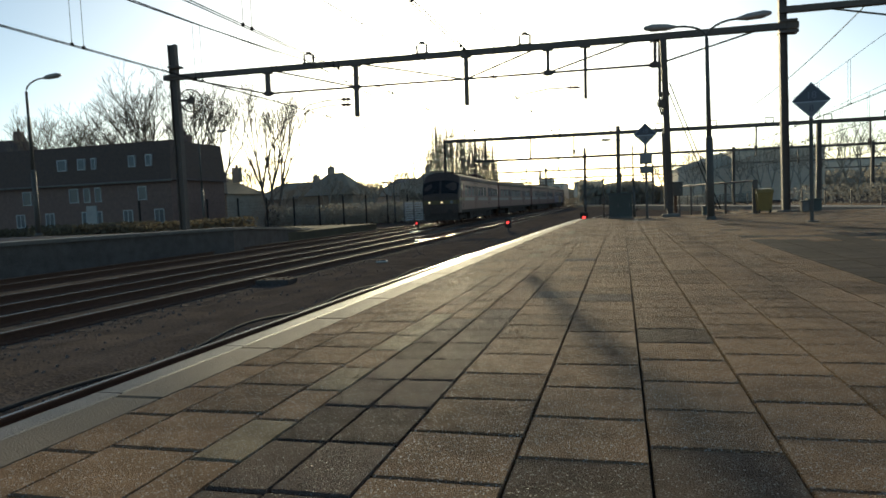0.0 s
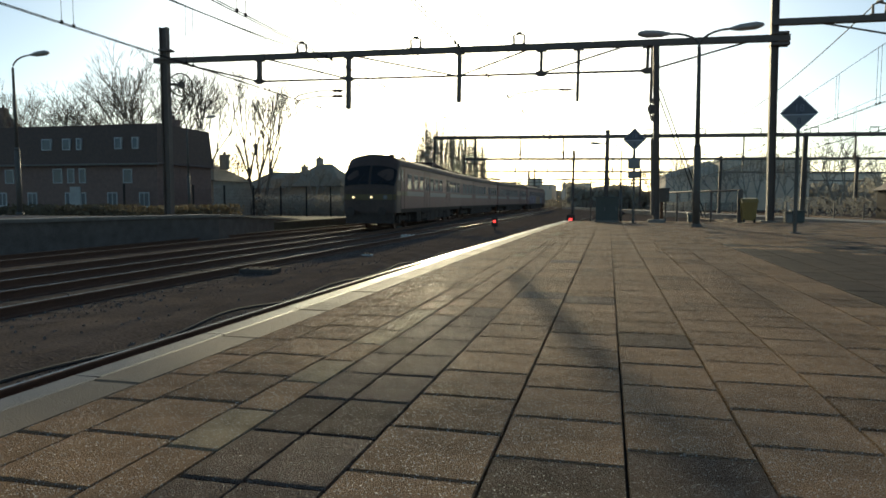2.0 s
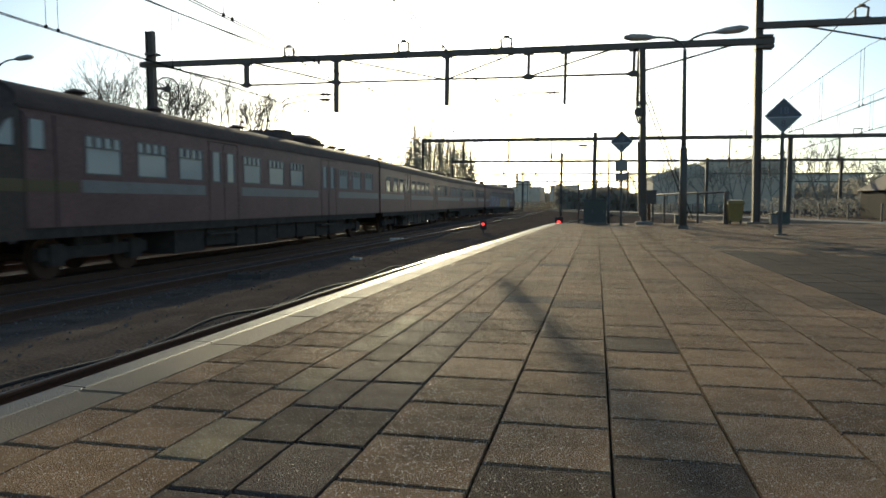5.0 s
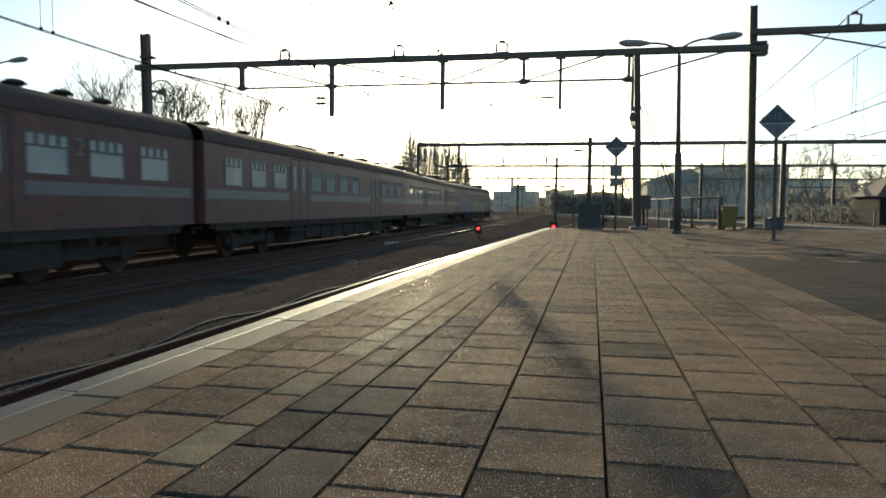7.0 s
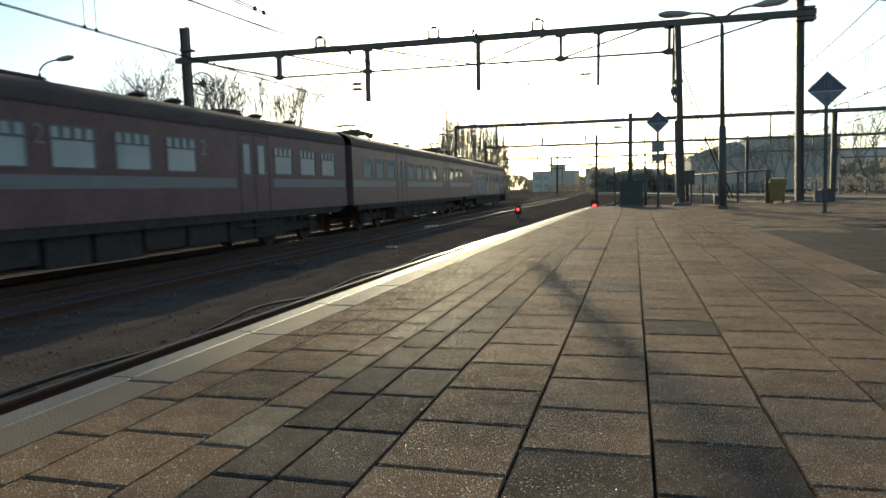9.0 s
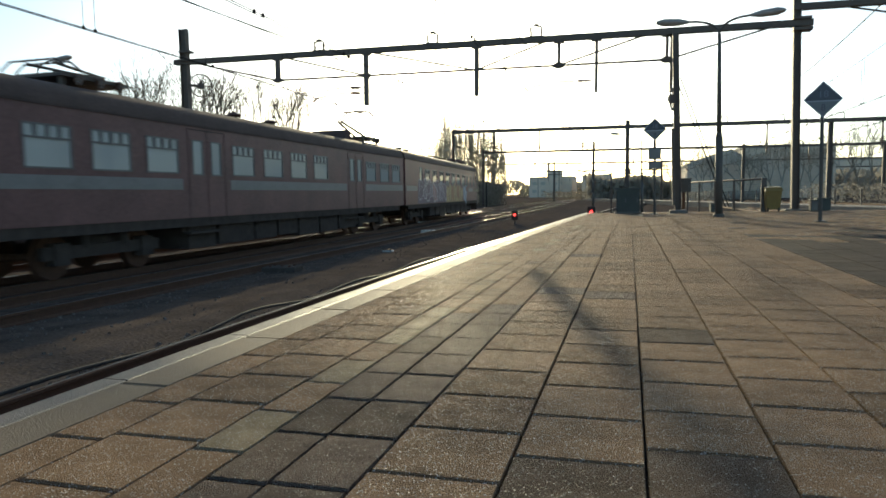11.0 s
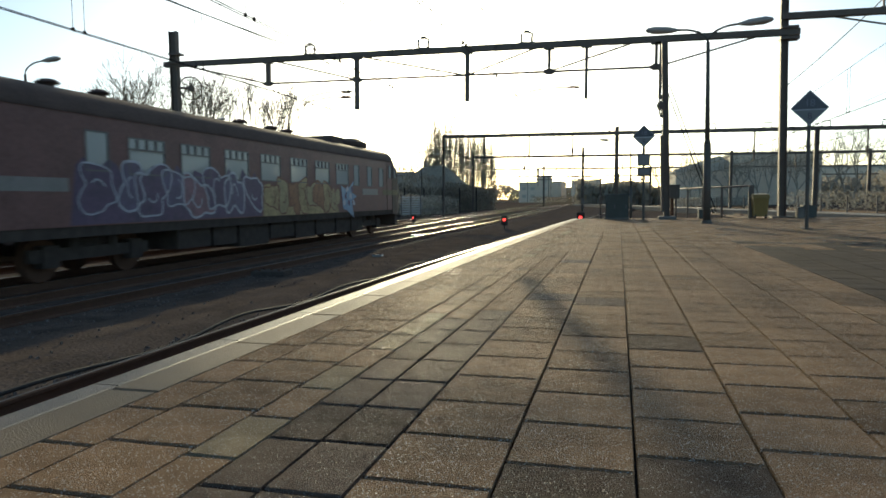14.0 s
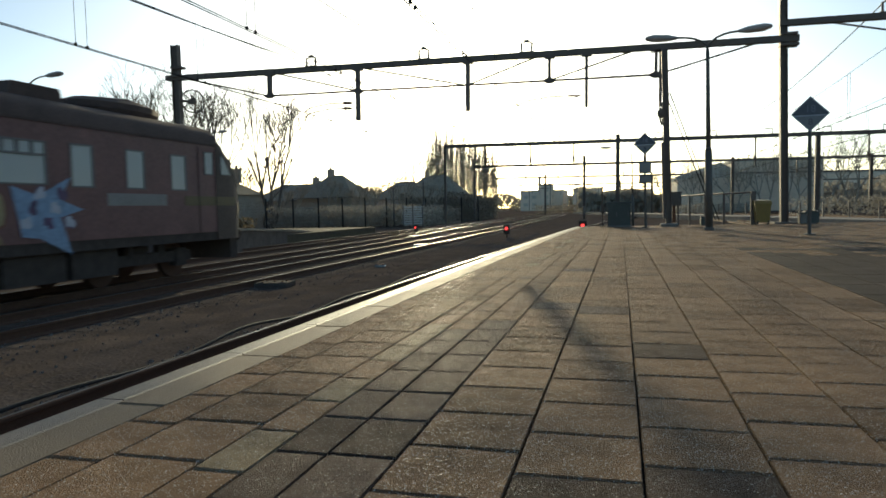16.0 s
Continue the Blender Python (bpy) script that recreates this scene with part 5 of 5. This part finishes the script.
# far trees take the lightened bark in place of real haze
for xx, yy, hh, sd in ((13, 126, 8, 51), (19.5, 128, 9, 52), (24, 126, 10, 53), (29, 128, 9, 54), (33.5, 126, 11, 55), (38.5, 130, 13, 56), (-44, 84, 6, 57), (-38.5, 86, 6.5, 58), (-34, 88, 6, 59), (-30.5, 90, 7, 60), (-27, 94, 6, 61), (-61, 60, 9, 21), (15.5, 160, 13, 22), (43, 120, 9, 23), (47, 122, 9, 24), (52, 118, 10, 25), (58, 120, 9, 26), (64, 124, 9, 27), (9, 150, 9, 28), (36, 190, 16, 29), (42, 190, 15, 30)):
    bare_tree(xx, yy, -1, hh, 0.6, sd, "distant leafless tree with bark paled as haze", 0.2, 2, depth=5, bark=HAZED_BARK)


def poplar(x, y, height, seed):
    """An upright tree with many parallel stems."""
    r = random.Random(seed)
    t = thing("poplar", "tall leafless poplar with upright parallel stems", "tree", "row of poplars", at=pose(x, y, -1))
    s, c = Shape(), Shape()
    s.tube((0, 0, 0), (0, 0, height * 0.3), 0.13, 0.09, sides=8, caps=False).tube((0, 0, height * 0.3), (r.uniform(-0.3, 0.3), 0, height), 0.08, 0.012, sides=6, caps=False)
    for i in range(64):
        a, u = r.uniform(0, 2 * math.pi), r.uniform(0.06, 0.7)
        ln = height * r.uniform(0.22, 0.42) * (1.1 - u * 0.5)
        b0 = Vector((0, 0, height * u))
        k = r.uniform(0.2, 0.8) * (1.05 - 0.5 * u)
        b1 = b0 + Vector((k * math.cos(a), k * math.sin(a), ln * 0.3))
        b2 = b1 + Vector((0.2 * math.cos(a), 0.2 * math.sin(a), ln))
        c.tube(b0, b1, 0.036, 0.03, sides=4, caps=False).tube(b1, b2, 0.03, 0.012, sides=4, caps=False)
        for j in range(5):
            f = b1 + (b2 - b1) * r.random()
            a2 = r.uniform(0, 2 * math.pi)
            c.tube(f, f + Vector((0.22 * math.cos(a2), 0.22 * math.sin(a2), r.uniform(0.7, 1.5))), 0.02, 0.01, sides=3, caps=False)
    part("trunk", s, HAZED_BARK, t)
    part("crown", c, HAZED_BARK, t, "bare upright branches")


for i in range(17):
    poplar(-33.2 + i * 0.52 + 0.2 * math.sin(i * 2.1), 118 + 1.1 * i, 17.6 - 0.25 * i - 1.6 * (i == 0) + 0.6 * math.sin(i * 2.7), 40 + i)


def shrub_mass(x0, x1, y0, y1, z, hgt, n, seed, label, material, name="hedge"):
    """Dense low scrub of many small leaves and twigs."""
    r = random.Random(seed)
    s = Shape()
    for i in range(n):
        x, y = r.uniform(x0, x1), r.uniform(y0, y1)
        zz = z + hgt * r.random() ** 0.8 * (0.85 + 0.15 * math.sin(x * 1.3 + seed) * math.cos(x * 0.47))
        k = r.uniform(0.06, 0.15) * (1 + hgt * 0.1)
        a, b_ = r.uniform(0, 6.28), r.uniform(-0.8, 0.8)
        u = Vector((math.cos(a), math.sin(a), b_)).normalized() * k
        v = Vector((-math.sin(a) * 0.5, math.cos(a) * 0.5, 0.8)) * k * r.uniform(0.6, 1.2)
        c = Vector((x, y, zz))
        s.poly([c - u, c - v * 0.7, c + u, c + v])
    return tagged(part(name, s, material), label, "hedge", kind="stuff")


shrub_mass(-34, -21, 32, 36, -0.4, 1.0, 5200, 1, "overgrown dry grass and scrub on the far platform", GRASS, "scrub")
shrub_mass(-54, -37.5, 44, 47, -1.0, 1.5, 4200, 2, "dark scrub before the terrace houses", GRASS, "scrub")
shrub_mass(-40, -20, 70, 86, -1.0, 2.6, 20000, 3, "overgrown dry hedge and bushes behind the fence", HAZED_WOOD)
shrub_mass(-34, -20.5, 100, 116, -1.0, 4.6, 14000, 4, "dense bushes under the poplars", HEDGE)
shrub_mass(-19.5, -8, 150, 200, -1.0, 2.5, 2500, 5, "low bushes beside the far tracks", HEDGE)
bk = Shape()
bk.box(-34, -18, 34, 48, -1.06, -0.4)
tagged(part("embankment", bk, GRASS), "grassy bank behind the far platform", "bank", kind="structure")

# mesh fence on tall posts
fn = thing("fence", "tall dark steel mesh fence behind the far platform", "fence")
fy = 48.0
fx = -39.0
k = 0
line = []
while k < 15:
    line.append((fx, fy))
    part("post", Shape().box(fx - 0.06, fx + 0.06, fy - 0.06, fy + 0.06, -1.0, 2.2), TARRED, fn)
    fx, fy, k = fx + 1.55, fy + 2.5, k + 1
for (xa, ya), (xb, yb) in zip(line, line[1:]):
    w_ = Shape()
    for j in range(9):
        z = -0.6 + 0.3 * j
        w_.tube((xa, ya, z), (xb, yb, z), 0.008, sides=3)
    for j in range(1, 18):
        u = j / 18
        w_.tube((xa + (xb - xa) * u, ya + (yb - ya) * u, -0.7), (xa + (xb - xa) * u, ya + (yb - ya) * u, 2.0), 0.006, sides=3)
    part("mesh_panel", w_, STEEL, fn)

# slatted metal screen beside the tracks, catching the sun
sc = thing("slatted_screen", "slatted bright metal screen beside the tracks", "screen", at=pose(-20.6, 66, -1, 0, 0, 8))
for q in (-1.0, 0.0, 1.0):
    part("post", Shape().box(q - 0.06, q + 0.06, -0.06, 0.06, 0, 2.4), STEEL, sc)
for j in range(8):
    part("slat", Shape().loft([[(-1.08, -0.08, 0.35 + 0.24 * j), (-1.08, 0.06, 0.42 + 0.24 * j), (-1.08, 0.06, 0.46 + 0.24 * j), (-1.08, -0.08, 0.39 + 0.24 * j)],
                               [(1.08, -0.08, 0.35 + 0.24 * j), (1.08, 0.06, 0.42 + 0.24 * j), (1.08, 0.06, 0.46 + 0.24 * j), (1.08, -0.08, 0.39 + 0.24 * j)]]), PLATE, sc)

# pale low platform running away across the yard
fp = thing("platform", "long pale low platform far across the yard", "platform", kind="structure")
ax, ay, bx, by = 24.5, 10.0, -10.5, 156.0
nx, ny = 0.972, 0.233
part("slab", Shape().loft([[(ax, ay, -1.05), (ax + nx * 3, ay + ny * 3, -1.05), (ax + nx * 3, ay + ny * 3, -0.48), (ax, ay, -0.48)],
                           [(bx, by, -1.05), (bx + nx * 3, by + ny * 3, -1.05), (bx + nx * 3, by + ny * 3, -0.48), (bx, by, -0.48)]]), CONCRETE, fp, "pale platform top")
fs = thing("far_fence", "thin fence on the far low platform", "fence")
for j in range(8, 40):
    u = j / 42
    px_, py_ = ax + (bx - ax) * u + nx * 2.8, ay + (by - ay) * u + ny * 2.8
    part("post", Shape().box(px_ - 0.05, px_ + 0.05, py_ - 0.05, py_ + 0.05, -0.5, 0.7), STEEL, fs)


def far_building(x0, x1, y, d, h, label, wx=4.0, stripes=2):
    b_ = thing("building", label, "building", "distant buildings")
    part("wall", Shape().box(x0, x1, y, y + d, -1.05, h), HAZED_WALL, b_)
    part("roof", Shape().box(x0 - 0.2, x1 + 0.2, y - 0.2, y + d, h, h + 0.5), HAZED_ROOF, b_)
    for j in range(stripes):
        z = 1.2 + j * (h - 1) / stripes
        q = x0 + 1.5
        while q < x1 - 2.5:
            w_ = part("window", Shape().box(q, q + wx * 0.5, y - 0.06, y + 0.02, z, z + 1.4), HAZED_ROOF, b_)
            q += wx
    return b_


# the distant buildings' pale colour is painted haze
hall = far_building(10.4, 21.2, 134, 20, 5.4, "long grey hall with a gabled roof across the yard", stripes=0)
part("gable_roof", Shape().loft([[(10.2, q, 5.9), (21.4, q, 5.9), (20.6, q, 6.6), (18.0, q, 8.3), (14.2, q, 7.2)] for q in (133.8, 154.2)]), HAZED_ROOF, hall, "low-pitched grey roof")
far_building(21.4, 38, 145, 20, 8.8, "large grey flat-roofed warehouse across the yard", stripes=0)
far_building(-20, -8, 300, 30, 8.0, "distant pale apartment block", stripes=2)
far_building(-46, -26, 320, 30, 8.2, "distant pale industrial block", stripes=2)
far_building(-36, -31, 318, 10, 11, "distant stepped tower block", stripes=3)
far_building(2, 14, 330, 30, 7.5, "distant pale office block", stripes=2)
far_building(48, 80, 230, 30, 9, "distant low grey hall paled as if by haze", stripes=2)
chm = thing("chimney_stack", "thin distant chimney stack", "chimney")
part("stack", Shape().tube((-38, 330, -1), (-38, 330, 15), 0.9, 0.7, sides=10), HAZED_WALL, chm)
part("rim", Shape().tube((-38, 330, 15), (-38, 330, 15.6), 0.9, 0.9, sides=10), HAZED_ROOF, chm)

# woodland, its haze put into the pale leaf colour
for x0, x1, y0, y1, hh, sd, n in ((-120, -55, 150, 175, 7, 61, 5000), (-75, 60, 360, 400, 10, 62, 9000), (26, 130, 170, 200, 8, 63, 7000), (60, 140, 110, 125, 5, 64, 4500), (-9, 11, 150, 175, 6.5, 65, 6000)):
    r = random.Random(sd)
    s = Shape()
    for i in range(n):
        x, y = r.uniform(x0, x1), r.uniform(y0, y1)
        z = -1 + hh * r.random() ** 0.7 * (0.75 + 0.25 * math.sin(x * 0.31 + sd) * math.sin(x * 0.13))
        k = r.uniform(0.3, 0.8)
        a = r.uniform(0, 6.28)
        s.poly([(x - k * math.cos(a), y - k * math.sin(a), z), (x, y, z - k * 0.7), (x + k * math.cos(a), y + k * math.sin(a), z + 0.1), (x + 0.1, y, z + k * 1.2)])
    tagged(part("woodland", s, HAZED_WOOD), "line of distant bare trees paled as if by haze", "woodland", kind="stuff")

house(28.5, 36, 76, 83, -1, 2.0, 4.6, "dark hip-roofed shed across the yard tracks", (), wall=TARRED, roof=ROOF_TILE, hip=True)
shrub_mass(20, 60, 84, 92, -1.0, 2.6, 5200, 8, "tangled dry scrub along the far side of the yard", HAZED_WOOD, "scrub")
shrub_mass(9, 23, 118, 124, -1.0, 2.0, 2500, 9, "dry scrub before the long hall", HAZED_WOOD, "scrub")

# ---- paving: columns of square slabs along the platform ----
# a column: its two sides, the place of one cross joint, and the slab length
COLUMNS = [(-2.19, -1.95, 0.45, 1.0), (-1.95, -1.735, 2.24, 0.402), (-1.735, -1.375, 2.31, 0.404), (-1.375, -1.185, 2.245, 0.405), (-1.185, -0.985, 2.45, 0.404),
           (-0.985, -0.735, 2.46, 0.404), (-0.735, -0.335, 2.605, 0.404), (-0.335, 0.0655, 2.415, 0.404)]
JOINTS = [3.345, 3.49, 3.345, 3.98, 3.57, 3.42, 3.6, 3.39, 3.52]
x, i = 0.0655, 0
while x < 25.5:
    COLUMNS.append((x, x + 0.3935, JOINTS[i] if i < 9 else RNG.uniform(0, 0.4), 0.396))
    x, i = x + 0.3935, i + 1
far_tiles = Shape()
dark_tiles, pale_tiles, smooth_tiles, coal_tiles = Shape(), Shape(), Shape(), Shape()
tile_meshes = {}
near = 0


def slab(s, x0, x1, y0, y1, z, cx=0.003, cy=0.009):
    """A paving slab with its upper edges worn round, more so across the walking line."""
    n, d = len(s.v), 0.008
    s.v += [(x0, y0, z - 0.05), (x1, y0, z - 0.05), (x1, y1, z - 0.05), (x0, y1, z - 0.05), (x0, y0, z - d), (x1, y0, z - d), (x1, y1, z - d), (x0, y1, z - d),
            (x0 + cx, y0 + cy, z), (x1 - cx, y0 + cy, z), (x1 - cx, y1 - cy, z), (x0 + cx, y1 - cy, z)]
    for k in (0, 4):
        s.f += [(n + k + i, n + k + (i + 1) % 4, n + k + 4 + (i + 1) % 4, n + k + 4 + i) for i in range(4)]
    s.f.append((n + 8, n + 9, n + 10, n + 11))
    return s


def tile_mesh(w, ln, material):
    key = (round(w, 3), ln, material.name)
    if key not in tile_meshes:
        tile_meshes[key] = slab(Shape(), -w / 2, w / 2, -ln / 2, ln / 2, 0).mesh("tile", material)
    return tile_meshes[key]


TR = random.Random(11)
for ci, (x0, x1, joint, step) in enumerate(COLUMNS):
    gap = 0.003 if ci < 2 else 0.008
    raw, ln = x1 - x0 - gap, step - 0.011
    y = joint % step - step / 2 - 2 * step
    while y < PLATFORM_END - 0.2:
        y += step
        xa, xb = warp(x0, y), warp(x1, y)
        w, xm = xb - xa - gap, (xa + xb) / 2
        pick = TR.random()
        if ci == 0:
            m = TILE_SMOOTH
        elif ci == 3:
            m = TILE_PALE if pick < 0.2 + 0.25 * (int(y / 1.2) % 2) or abs(y - 2.03) < 0.15 else TILE
        elif xm > 2.0:
            m = COAL if pick < 0.995 - 0.85 * smoothstep(10, 14, y) else TILE
        elif ci in (4, 5):
            m = TILE_DARK if pick < (1.0 if y < 3.2 else 0.75) and y < 5 else TILE
        elif ci in (6, 7):
            m = TILE_DARK if pick < 0.15 and y < 9 else TILE
        else:
            m = TILE_DARK if pick < 0.2 and ci == 8 and y < 5 else TILE
        dz, tilt = TR.uniform(-0.0015, 0.001), (TR.uniform(-0.22, 0.22), TR.uniform(-0.4, 0.4))
        if ci and x1 < 2.3 and 0.6 < y < 6.8 and near < 300 and y > abs(xm) * 0.5 + 0.6:
            t = part("tile", tile_mesh(raw, ln, m), None, platform)
            t.matrix_basis = pose(xm, y, dz, tilt[0], tilt[1], TR.uniform(-0.3, 0.3)) @ Matrix.Diagonal((w / raw, 1, 1, 1))
            near += 1
        else:
            s = {"charcoal_tile": dark_tiles, "blackish_slabs": coal_tiles, "buff_tile": pale_tiles, "smooth_buff_edging": smooth_tiles}.get(m.name, far_tiles)
            slab(s, xm - w / 2, xm + w / 2, y - ln / 2, y + ln / 2, dz)
# the paving goes on behind the camera
for ci, (x0, x1, joint, step) in enumerate(COLUMNS):
    y = joint % step - step / 2 - step
    while y > -11.5:
        y -= step
        slab(smooth_tiles if ci == 0 else coal_tiles if x0 > 1.9 else far_tiles, x0, x1 - 0.009, y - step / 2 + 0.004, y + step / 2 - 0.004, 0)
tagged(part("paving", far_tiles, TILE_FAR, platform, "brownish grey concrete paving slabs"), kind="stuff")
tagged(part("paving", dark_tiles, TILE_DARK_FAR, platform, "charcoal paving slabs"), kind="stuff")
tagged(part("paving", coal_tiles, COAL, platform, "blackish paving slabs"), kind="stuff")
tagged(part("paving", pale_tiles, TILE_PALE, platform, "buff paving slabs"), kind="stuff")
tagged(part("paving", smooth_tiles, TILE_SMOOTH, platform, "smooth buff edging slabs"), kind="stuff")
# kerb stones along the edge
y = -11.5
while y < PLATFORM_END - 0.9:
    s = Shape()
    a, b_ = y + 0.004, y + 0.996
    s.loft([[(edge_x(q), q, -0.16), (warp(-2.195, q), q, -0.16), (warp(-2.195, q), q, -0.004), (warp(-2.195, q) - 0.01, q, 0.0), (edge_x(q) + 0.03, q, 0.0), (edge_x(q), q, -0.03)] for q in (a, b_)])
    part("kerb_stone", s, KERB, platform)
    y += 1.0


# ---- motion ----
def motions():
    for car, a, b_ in CARS:
        rows = []
        for k in range(33):
            t = k * 0.5
            f = 50.26 - 8.098 * t + 0.028 * max(0.0, t - 7) ** 2
            ya, yb = f + a + 3.5, f + b_ - 3.5
            xa, xb = track_train(ya), track_train(yb)
            turn = math.degrees(math.atan2(-(xb - xa), yb - ya))
            rows.append((t, pose((xa + xb) / 2, (ya + yb) / 2, RAIL_Z + 0.003, 0, 0, turn)))
        walk(car, rows)


motions()
